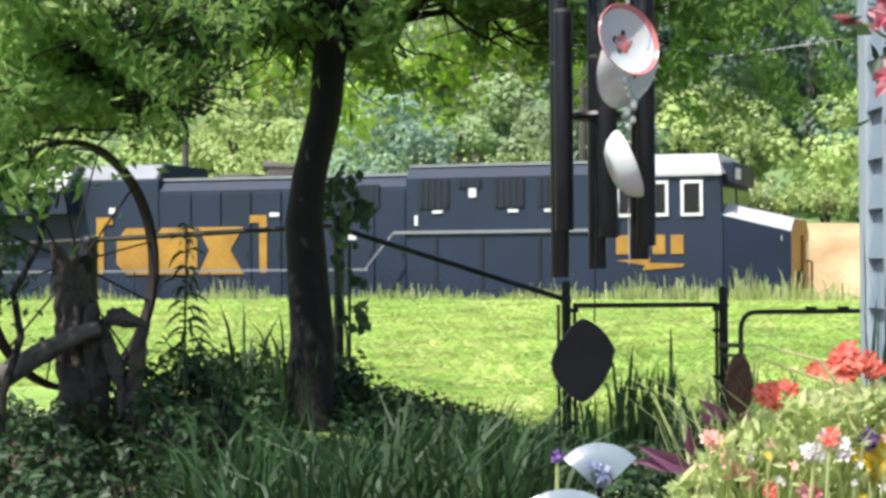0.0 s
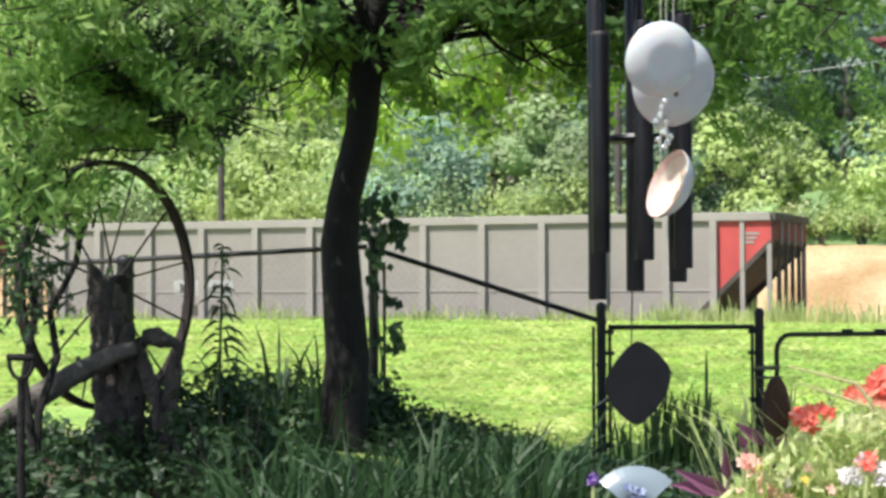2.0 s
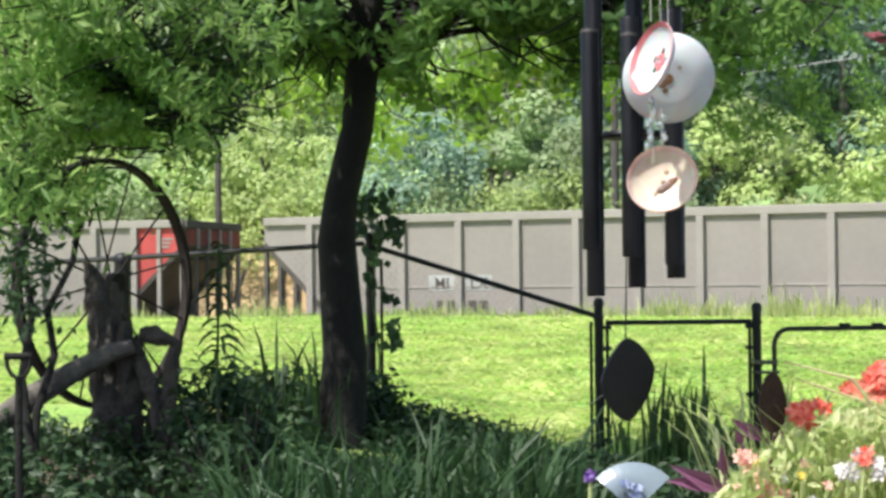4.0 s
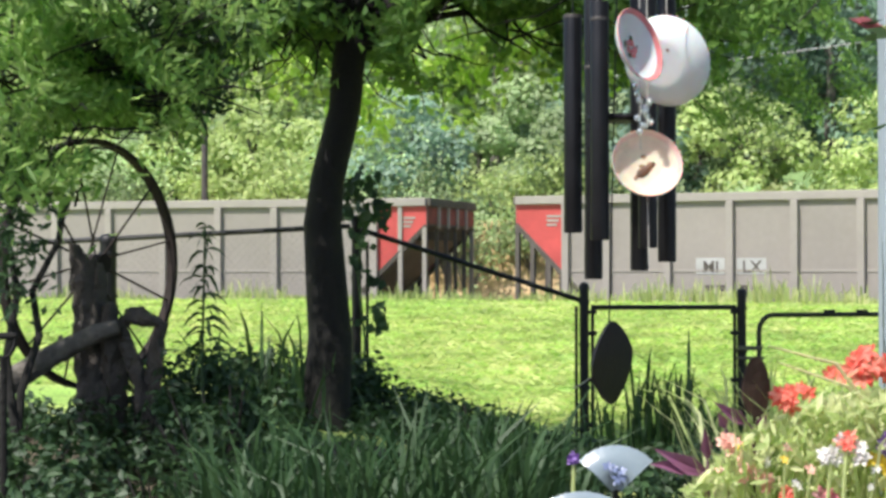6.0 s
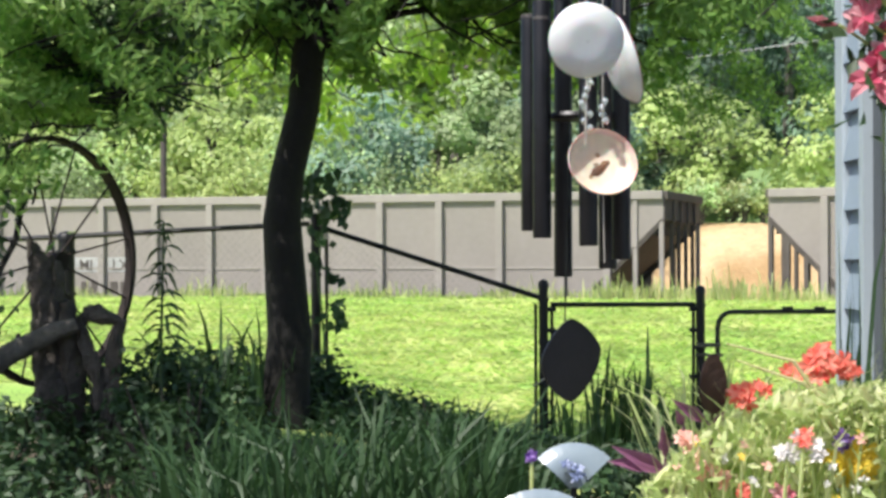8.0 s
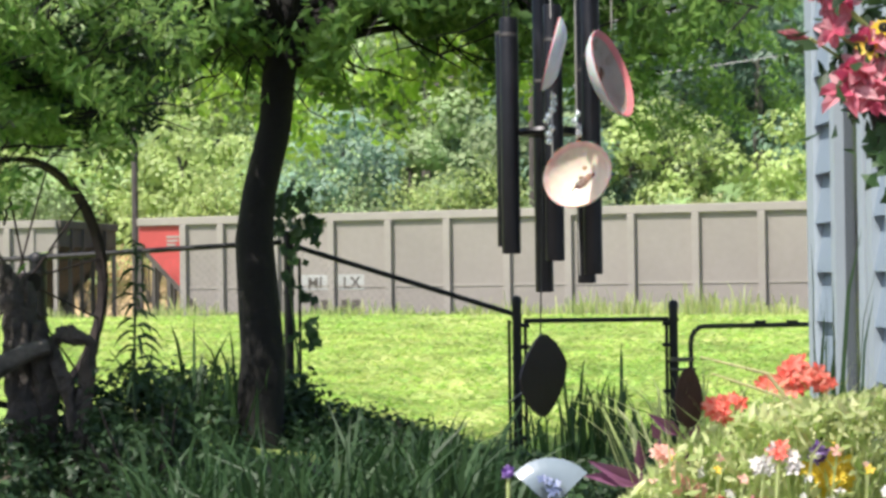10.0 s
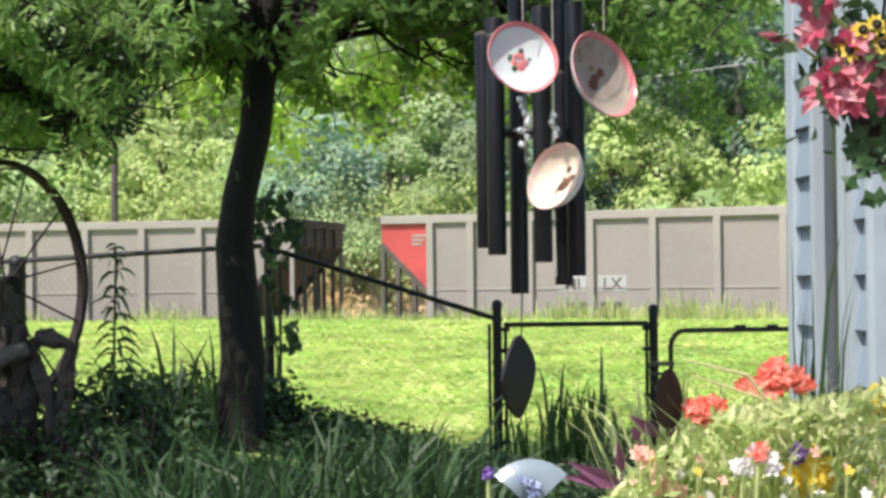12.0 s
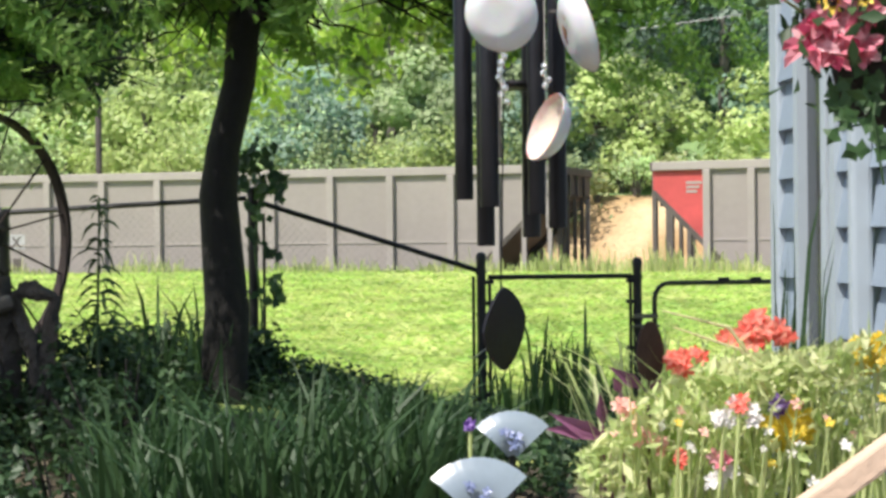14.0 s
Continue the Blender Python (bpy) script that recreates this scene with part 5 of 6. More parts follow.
# ---- planting ----
def shrub(name, label, cat, cx, cy, w, d, h, n, leaf, mat, seed, uneven=0.3):
    zb = ground_z(cx, cy)
    t = thing(name, label, cat, pose(cx, cy, zb))
    rng = np.random.default_rng(seed)
    rnd = random.Random(seed)
    s = Shape()
    for _ in range(9):
        x, y, z = rnd.uniform(-w, w) * 0.45, rnd.uniform(-d, d) * 0.45, h * rnd.uniform(0.6, 0.95)
        s.rod([(x * 0.2, y * 0.2, -0.05), (x * 0.6, y * 0.6, z * 0.5), (x, y, z)], [0.014, 0.01, 0.004], 5)
    part("stem_tangle", s, M_BARK, t, kind="stuff")
    nc = 40
    cl = np.stack([rng.uniform(-w / 2, w / 2, nc), rng.uniform(-d / 2, d / 2, nc), rng.uniform(0.1, 1, nc)], 1)
    prof = np.sqrt(np.clip(1 - (cl[:, 0] / (w * 0.62)) ** 2, 0.1, 1))
    cl[:, 2] *= h * prof * rng.uniform(1 - uneven, 1, nc)
    pick = rng.integers(0, nc, n)
    v = rng.normal(size=(n, 3))
    v /= np.linalg.norm(v, axis=1)[:, None]
    r = rng.uniform(0.06, 0.15, n)[:, None]
    c = cl[pick] + v * r
    c[:, 2] = np.abs(c[:, 2])
    part("foliage", leaves_mesh("foliage", c, leaf, leaf * 0.5, mat, 0.1, rng=rng, facing=v + rng.normal(size=(n, 3)) * 0.5 + np.array([0, 0, 0.5])), None, t, kind="stuff")


rs = random.Random(31)
for i, (x, y, w, d, h) in enumerate([(-2.9, 10.2, 0.9, 0.8, 0.55), (-2.3, 9.7, 0.9, 0.7, 0.50), (-1.75, 10.6, 0.8, 0.7, 0.60), (-1.45, 11.0, 0.7, 0.7, 0.66), (-1.22, 12.7, 0.7, 0.6, 0.50), (-0.80, 12.95, 0.6, 0.6, 0.38), (-0.25, 12.6, 0.8, 0.7, 0.26), (-0.42, 12.7, 0.6, 0.6, 0.28),
                                     (-3.1, 11.6, 1.0, 0.8, 0.18), (-2.4, 11.8, 1.0, 0.8, 0.16), (0.25, 12.4, 0.8, 0.7, 0.26), (0.62, 12.2, 0.6, 0.6, 0.26), (0.15, 11.2, 0.8, 0.8, 0.50), (-2.6, 8.6, 1.0, 0.8, 0.62), (-1.9, 8.2, 1.0, 0.8, 0.66), (-1.35, 8.8, 0.9, 0.8, 0.66), (-1.2, 9.8, 0.9, 0.7, 0.70), (0.65, 10.4, 0.8, 0.7, 0.42), (1.3, 12.0, 0.8, 0.6, 0.22), (1.6, 11.0, 0.9, 0.7, 0.28)]):
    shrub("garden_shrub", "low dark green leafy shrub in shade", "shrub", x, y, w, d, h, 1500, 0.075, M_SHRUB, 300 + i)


LEAF_SHAPES = {}


def leaf_shapes(key, width, lean, mat, curl):
    """A dozen single leaves of unit height, shared by all clumps of a kind."""
    if key not in LEAF_SHAPES:
        rng = np.random.default_rng(len(key) * 13)
        LEAF_SHAPES[key] = [blades_mesh("leaf", np.zeros((1, 3)), 1.0, width, lean, mat, rng, curl) for _ in range(14)]
    return LEAF_SHAPES[key]


def clump(name, label, x, y, r, n, h, width, lean, mat, seed, curl=0.5, singles=50):
    """Blades from one root; those on the outside are leaves of their own."""
    rng = np.random.default_rng(seed)
    rnd = random.Random(seed)
    a, q = rng.uniform(0, 6.283, n), r * np.sqrt(rng.uniform(0, 1, n))
    t = thing(name, label, "plant", pose(x, y, ground_z(x, y)))
    pts = np.stack([q * np.cos(a), q * np.sin(a), 0 * a - 0.02], 1)
    if n > singles:
        part("leaf_tuft", blades_mesh("leaf_tuft", pts[singles:], h * 0.95, width, lean, mat, rng, curl), None, t, kind="stuff")
    shapes = leaf_shapes(name, width / h, lean, mat, curl)
    for p in pts[:singles]:
        lf = part("leaf", rnd.choice(shapes), None, t)
        k = h * rnd.uniform(0.75, 1.12)
        lf.matrix_basis = Matrix.LocRotScale(p, Euler((0, 0, rnd.uniform(0, 6.28))), (k, k, k))


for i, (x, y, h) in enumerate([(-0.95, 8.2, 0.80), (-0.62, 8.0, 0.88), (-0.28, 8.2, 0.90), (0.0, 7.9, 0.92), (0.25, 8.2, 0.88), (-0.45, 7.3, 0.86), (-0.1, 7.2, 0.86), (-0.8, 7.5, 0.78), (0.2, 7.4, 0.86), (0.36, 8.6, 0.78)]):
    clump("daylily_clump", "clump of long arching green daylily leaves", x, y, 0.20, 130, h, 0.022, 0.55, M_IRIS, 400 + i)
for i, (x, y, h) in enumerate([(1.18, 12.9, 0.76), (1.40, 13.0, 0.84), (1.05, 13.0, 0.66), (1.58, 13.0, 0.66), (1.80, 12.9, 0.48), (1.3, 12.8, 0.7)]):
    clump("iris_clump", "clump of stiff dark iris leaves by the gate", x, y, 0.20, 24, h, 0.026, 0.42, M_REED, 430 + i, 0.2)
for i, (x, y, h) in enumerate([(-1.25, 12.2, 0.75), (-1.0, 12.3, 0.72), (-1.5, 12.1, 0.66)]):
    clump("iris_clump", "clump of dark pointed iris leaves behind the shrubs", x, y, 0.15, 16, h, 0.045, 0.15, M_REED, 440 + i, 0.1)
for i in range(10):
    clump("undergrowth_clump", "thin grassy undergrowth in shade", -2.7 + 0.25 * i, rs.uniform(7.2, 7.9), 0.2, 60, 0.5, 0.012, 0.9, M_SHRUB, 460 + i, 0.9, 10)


def tall_weed():
    x0, y0 = -1.37, 10.3
    zb = ground_z(x0, y0)
    t = thing("lily_stalk", "tall lily stalk with whorls of narrow drooping leaves", "plant", pose(x0, y0, zb))
    top = 1.66 - zb
    part("stalk", Shape().rod([(0, 0, -0.05), (-0.02, 0, 0.6), (0.0, 0, top)], [0.012, 0.009, 0.006], 6), M_REED, t)
    rnd = random.Random(4)
    for k in range(11):
        z = top - 0.01 - 0.07 * k
        L = (0.07 + 0.018 * min(k, 6)) * rnd.uniform(0.8, 1.25)
        for j in range(5):
            a = j * 1.257 + k * 0.5 + rnd.uniform(-0.5, 0.5)
            z = top - 0.01 - 0.07 * k + rnd.uniform(-0.025, 0.025)
            dx, dy, fall = math.cos(a), math.sin(a), rnd.uniform(0.3, 0.8)
            side = Vector((-dy, dx, 0.8)) * 0.009
            mids = [Vector((dx * L * q, dy * L * q, z + L * (0.5 * q - (0.5 + fall) * q * q))) for q in (0.0, 0.35, 0.7, 1.0)]
            v = [mids[0] - side * 0.4, mids[0] + side * 0.4, mids[1] - side, mids[1] + side, mids[2] - side * 0.8, mids[2] + side * 0.8, mids[3]]
            s = Shape().add(v, [(0, 1, 3, 2), (2, 3, 5, 4), (4, 5, 6)])
            part("leaf", s, M_REED, t)


tall_weed()


def vine():
    t = thing("climbing_vine", "green leafy vine climbing the fence post", "vine")
    rng = np.random.default_rng(55)
    x0, D, k = -0.70, 13.45, 13.45 / 3400
    s = Shape().rod([(x0, D, 0.35), (x0 + 0.03, D, 0.9), (x0 - 0.02, D, 1.4), (x0 + 0.05, D, 1.85)], 0.009, 6)
    part("stem", s, M_REED, t)
    pts = []
    for px, py, n, r in ((612, 365, 34, 22), (596, 350, 16, 18), (628, 378, 14, 12), (612, 430, 8, 10), (628, 500, 5, 8), (632, 555, 12, 11), (600, 330, 10, 14), (640, 580, 5, 8), (578, 380, 6, 10), (606, 470, 5, 8)):
        pts.append(np.stack([((px - 784) + rng.normal(size=n) * r) * k, D + rng.normal(size=n) * 0.05, EYE - (py - 470 + rng.normal(size=n) * r) * k], 1))
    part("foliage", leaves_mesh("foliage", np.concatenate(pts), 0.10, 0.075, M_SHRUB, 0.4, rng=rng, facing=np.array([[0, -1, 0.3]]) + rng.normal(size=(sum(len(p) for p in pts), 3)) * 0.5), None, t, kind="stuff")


vine()


# ---- meadow grass, seed heads along its far edge ----
def meadow_grass():
    rng = np.random.default_rng(77)
    n = 60000
    u = -4.2 - 14.5 * rng.uniform(0, 1, n) ** 0.75
    s = rng.uniform(-15, 13, n)
    m = np.array(TRACK)
    u = u - CURVE * s * s / 2
    x = m[0, 0] * s + m[0, 1] * u
    y = m[1, 0] * s + m[1, 1] * u + 34.0
    keep = (y > 13.2) & (np.abs(x) < 0.26 * y)
    x, y = x[keep], y[keep]
    z = np.array([ground_z(a, b) for a, b in zip(x, y)]) - 0.01
    up = np.array([0, 0, 1.0]) + rng.normal(size=(len(x), 3)) * 0.22
    ob = part("meadow_grass", leaves_mesh("meadow_grass", np.stack([x, y, z + 0.025], 1), 0.13, 0.06, M_BLADE, 0.0, rng=rng, facing=up), None)
    tagged(ob, "short sunlit yellow-green meadow grass", "grass", kind="stuff")
    n = 4600
    u = rng.uniform(-4.6, -3.35, n)
    s = rng.uniform(-15, 12, n)
    u = u - CURVE * s * s / 2
    x = m[0, 0] * s + m[0, 1] * u
    y = m[1, 0] * s + m[1, 1] * u + 34.0
    z = np.array([ground_z(a, b) for a, b in zip(x, y)]) - 0.02
    patch = np.array([noise.noise((a * 0.7, 3.0, 0)) for a in s])
    h = 0.13 + 0.13 * np.clip((s + 2) / 8, 0, 1.3) + 0.26 * patch + 0.1 * np.array([noise.noise((a * 3.1, 9.0, 0)) for a in s])
    ob = part("seeding_grass", blades_mesh("seeding_grass", np.stack([x, y, z], 1), np.clip(h, 0.04, 1) * rng.choice((0.75, 0.9, 1.45), len(s), p=(0.5, 0.3, 0.2)), 0.022, 0.35, M_SEED, rng, 0.3), None)
    tagged(ob, "tall pale seeding grass along the meadow edge", "grass", kind="stuff")


meadow_grass()


# ---- far pole and wires ----
def pole():
    p = thing("utility_pole", "weathered wooden utility pole at the wood's edge", "pole", pose(-5.47, 41.0, 0.0))
    part("shaft", Shape().rod([(0, 0, 0.0), (0, 0, 5.9)], [0.075, 0.065], 10), M_POLE, p)
    p = thing("utility_pole", "weathered wooden utility pole beyond the house", "pole", pose(22.0, 44.0, 2.0))
    part("shaft", Shape().rod([(0, 0, -1.0), (0, 0, 8.0)], [0.12, 0.1], 10), M_POLE, p)
    p = thing("utility_pole", "dark wooden utility pole among the trees", "pole", pose(2.95, 40.0, 0.5))
    part("shaft", Shape().rod([(0, 0, -1.5), (0, 0, 6.2)], [0.09, 0.08], 10), M_POLE, p)
    for a, b in (((2.95, 40.0, 6.55), (22.0, 44.0, 9.6)), ((2.95, 40.0, 5.3), (22.0, 44.0, 8.2))):
        w = Shape().rod([a, b], 0.012, 5)
        tagged(part("overhead_wire", w, M_SILVER), "pale overhead wire across the wood", "wire", "overhead wires")


pole()


# ---- raised planter with flowers ----
M_PLANTLEAF = leafy("bedding_leaf", (0.36, 0.50, 0.14), (0.80, 0.82, 0.46), 0.5)
M_RED = leafy("red_petal", (0.76, 0.09, 0.06), (0.88, 0.38, 0.28), 0.4)
M_PETWHITE = leafy("white_petal", (0.80, 0.78, 0.74), (0.85, 0.82, 0.80), 0.3, vary=0.05)
M_PETYEL = leafy("yellow_petal", (0.75, 0.52, 0.03), (0.85, 0.66, 0.08), 0.3)
M_PETPINK = leafy("pink_petal", (0.60, 0.07, 0.15), (0.88, 0.52, 0.54), 0.4, vary=0.3)
M_PETSALMON = leafy("salmon_petal", (0.80, 0.40, 0.32), (0.85, 0.55, 0.45), 0.3)
M_PETPURPLE = leafy("purple_petal", (0.13, 0.05, 0.28), (0.32, 0.2, 0.5), 0.3)
M_PURPLELEAF = leafy("purple_leaf", (0.16, 0.06, 0.12), (0.30, 0.12, 0.22), 0.3)
M_STRAW = leafy("dry_stem", (0.60, 0.55, 0.28), (0.70, 0.66, 0.40), 0.3)
M_PLANK = surface("bare_pine", (0.64, 0.47, 0.34), 0.7, vary=0.15, scale=8, fine=60, bump=0.15)
M_BLUEGLAZE = surface("pale_blue_glaze", (0.22, 0.275, 0.315), 0.25, vary=0.1, scale=12, fine=60, bump=0.03)
M_INK = surface("blue_glaze_motif", (0.16, 0.20, 0.34), 0.3, vary=0.2, scale=20, fine=80, bump=0.02)


def planter():
    p = thing("raised_planter", "raised wooden planter box on legs filled with soil", "planter", pose(0.72, 3.45, 0))
    part("box", Shape().box(-0.6, 0.56, -0.6, 0.55, 0.62, 0.84, bevel=0.01), M_PLANK, p)
    for x in (-0.54, 0.50):
        for y in (-0.54, 0.49):
            part("leg", Shape().box(x - 0.035, x + 0.035, y - 0.035, y + 0.035, 0, 0.62), M_PLANK, p)
    part("soil", Shape().box(-0.57, 0.53, -0.57, 0.52, 0.84, 0.86), M_SOIL, p)
    b = thing("wooden_board", "bare pine board leaning over the planter", "board", pose(0.75, 2.95, 1.045, 0, -35, 0))
    part("board_body", Shape().box(-0.44, 0.45, -0.02, 0.02, -0.021, 0.021, bevel=0.006), M_PLANK, b)


planter()


def petals(s, c, r, n, rnd, cup=0.3, tip=0.5):
    """A bloom of pointed petals round c, facing the eye and up."""
    ax = Vector((rnd.uniform(-0.5, 0.5), -1, rnd.uniform(-0.1, 0.8))).normalized()
    u = ax.orthogonal().normalized()
    w = ax.cross(u)
    c = Vector(c)
    for j in range(n):
        a = 2 * math.pi * j / n + rnd.uniform(-0.2, 0.2)
        d, t = math.cos(a) * u + math.sin(a) * w, -math.sin(a) * u + math.cos(a) * w
        L = r * rnd.uniform(0.8, 1.15)
        s.add([c, c + d * L * 0.5 + t * r * tip * 0.6 + ax * r * cup * 0.6, c + d * L * 0.5 + ax * r * cup * 0.25, c + d * L * 0.5 - t * r * tip * 0.6 + ax * r * cup * 0.6, c + d * L * 0.85 + t * r * tip * 0.35 + ax * r * cup * 0.5, c + d * L + ax * r * cup * rnd.uniform(-0.6, 0.7), c + d * L * 0.85 - t * r * tip * 0.35 + ax * r * cup * 0.5], [(0, 1, 2), (0, 2, 3), (1, 4, 2), (2, 4, 5), (2, 5, 6), (3, 2, 6)])


def bloom(name, label, mat, blobs, seed, centre_mat=None):
    """A flowering plant: stem from the soil and heads made of petals."""
    rnd = random.Random(seed)
    x, y, z = blobs[0][:3]
    t = thing(name, label, "flower")
    st = Shape().rod([(x + 0.02, y + 0.02, 0.85), (x + rnd.uniform(-0.02, 0.02), y, (z + 0.85) / 2), (x, y, z - 0.01)], 0.0035, 5)
    part("stem", st, M_PLANTLEAF, t)
    for bx, by, bz, spread, n, r in blobs:
        s = Shape()
        for _ in range(int(n * 1.7)):
            petals(s, (bx + rnd.gauss(0, spread), by + rnd.gauss(0, spread * 0.6), bz + rnd.gauss(0, spread * 0.8)), 1.1 * r * rnd.uniform(0.7, 1.2), 6, rnd)
        h = part("flower_head", s, mat, t)
        if centre_mat:
            part("flower_centre", Shape().lathe([(0.001, 0.006), (r * 0.35, 0.004), (r * 0.4, 0)], 10, pose(bx, by - 0.008, bz, 90, 0, 0)), centre_mat, h)


def P(px, py, d):
    return ((px - 784) * d / 3400, d, EYE - (py - 470) * d / 3400)


def flower_bed():
    bloom("geranium", "bright red geranium head in full sun", M_RED, [(*P(1497, 655, 3.4), 0.016, 12, 0.019), (*P(1543, 668, 3.4), 0.010, 7, 0.018), (*P(1450, 668, 3.42), 0.007, 3, 0.013)], 1)
    bloom("geranium", "small red geranium head in full sun", M_RED, [(*P(1360, 712, 3.35), 0.010, 8, 0.016), (*P(1392, 695, 3.35), 0.006, 3, 0.013)], 2)
    bloom("petunia", "white petunias among green leaves", M_PETWHITE, [(*P(1440, 805, 3.24), 0.012, 5, 0.013), (*P(1490, 805, 3.24), 0.010, 4, 0.013)], 3)
    bloom("petunia", "red petunia between white ones", M_RED, [(*P(1468, 788, 3.23), 0.008, 5, 0.011)], 4)
    bloom("pansy", "purple and white pansy", M_PETPURPLE, [(*P(1536, 797, 3.3), 0.006, 3, 0.014)], 5, M_PETWHITE)
    bloom("marigold", "bright yellow flower head", M_PETYEL, [(*P(1562, 830, 3.3), 0.016, 16, 0.018)], 6)
    bloom("marigold", "orange-yellow flower head in the bed", M_PETYEL, [(*P(1712, 700, 3.3), 0.014, 10, 0.02)], 61)
    bloom("rosebud", "pale pink rosebud in the flower bed", M_PETSALMON, [(*P(1258, 790, 3.3), 0.006, 5, 0.014)], 7)
    bloom("impatiens", "small salmon-pink flowers in the bed", M_PETSALMON, [(*P(1290, 832, 3.3), 0.010, 5, 0.014), (*P(1325, 850, 3.3), 0.006, 2, 0.012)], 8)
    bloom("impatiens", "orange and pink small flowers", M_RED, [(*P(1362, 880, 3.25), 0.006, 3, 0.014)], 9)
    bloom("impatiens", "small magenta-pink flower in the bed", M_PETPINK, [(*P(1432, 885, 3.25), 0.007, 4, 0.014)], 10)
    bloom("petunia", "white petunia low in the bed", M_PETWHITE, [(*P(1435, 915, 3.25), 0.008, 4, 0.018)], 11)
    bloom("viola", "small violet flower beside the plate", M_PETPURPLE, [(*P(985, 816, 3.4), 0.004, 2, 0.011)], 12)
    rng = np.random.default_rng(88)
    t = thing("bedding_plants", "dense light green bedding foliage in full sun", "plant", kind="stuff")
    n = 3600
    px = rng.uniform(1180, 1760, n)
    top = np.interp(px, [1180, 1260, 1330, 1420, 1500, 1600, 1760], [880, 800, 745, 715, 700, 690, 660])
    py = top + rng.exponential(90, n)
    d = rng.uniform(3.25, 3.75, n)
    c = np.stack([(px - 784) * d / 3400, d, EYE - (py - 470) * d / 3400], 1)
    c = c[(c[:, 2] > 0.86) & (c[:, 0] < 1.25)]
    part("foliage", leaves_mesh("foliage", c, 0.036, 0.014, M_PLANTLEAF, -0.2, rng=rng), None, t, kind="stuff")
    n = 500
    px = rng.uniform(1240, 1740, n)
    d = rng.uniform(3.3, 3.75, n)
    r = np.stack([(px - 784) * d / 3400, d, 0 * d + 0.85], 1)
    r = r[r[:, 0] < 1.24]
    part("leaf_tuft", blades_mesh("blades", r, 0.42, 0.006, 0.55, M_PLANTLEAF, rng, 0.7), None, t, kind="stuff")
    for i, (a, b, c_) in enumerate((((1560, 800), (1450, 650), (1330, 618)), ((1540, 800), (1470, 690), (1350, 648)), ((1480, 905), (1410, 840), (1372, 798)), ((1350, 850), (1390, 838), (1440, 815)), ((1690, 860), (1720, 740), (1735, 640)))):
        g = thing("grass_stem", "pale arching grass stem", "plant")
        part("stem", Shape().rod([P(a[0], 1060, 3.4), P(*a, 3.4), P(*b, 3.38), P(*c_, 3.36)], [0.003, 0.004, 0.0035, 0.0015], 6), M_STRAW, g)
    g = thing("spiky_grass", "tall dark green spiky grass blades", "plant", pose(0.80, 3.5, 0.85))
    r = rng.normal(size=(20, 3)) * (0.016, 0.02, 0)
    part("leaf_tuft", blades_mesh("blades", r, 0.66, 0.009, 0.13, M_IRIS, rng, 0.5), None, g, kind="stuff")
    rnd = random.Random(63)
    for _ in range(34):
        px, py = rnd.uniform(1230, 1740), rnd.uniform(770, 930)
        x, y, z = P(px, py, rnd.uniform(3.2, 3.35))
        if z > 0.9 and x < 1.2:
            f = thing("small_blossom", "small pale blossom among the bedding leaves", "flower", group="small blossoms")
            s = Shape()
            petals(s, (x, y, z), rnd.uniform(0.007, 0.014), 5, rnd)
            part("flower_head", s, rnd.choice((M_PETWHITE, M_PETWHITE, M_PETSALMON, M_PETYEL)), f)
            part("stem", Shape().rod([(x, y, z), (x + rnd.uniform(-0.03, 0.03), y + 0.04, 0.86)], 0.002, 5), M_PLANTLEAF, f)
    # purple leaves
    for i, (a, b, w) in enumerate((((1235, 850), (1125, 798), 0.024), ((1215, 832), (1118, 826), 0.022), ((1222, 822), (1216, 762), 0.016), ((1300, 760), (1232, 716), 0.018), ((1255, 765), (1240, 735), 0.014), ((1305, 765), (1330, 735), 0.012))):
        A, B = Vector(P(*a, 3.38)), Vector(P(*b, 3.34))
        d = (B - A)
        sd = Vector((-d.z, 0.3 * d.x, d.x)).normalized() * w * 0.72
        lf = thing("purple_leaf", "pointed purple spiderwort leaf", "plant")
        mid = A.lerp(B, 0.4) + Vector((0, -0.008, 0))
        part("blade", Shape().add([A, mid + sd, B, mid - sd, A.lerp(B, 0.4) + Vector((0, 0.004, 0))], [(0, 1, 4), (1, 2, 4), (2, 3, 4), (3, 0, 4)]), M_PURPLELEAF, lf)
        part("stalk", Shape().rod([A, (A.x + 0.01, A.y + 0.03, 0.86)], 0.003, 5), M_PURPLELEAF, lf)


flower_bed()


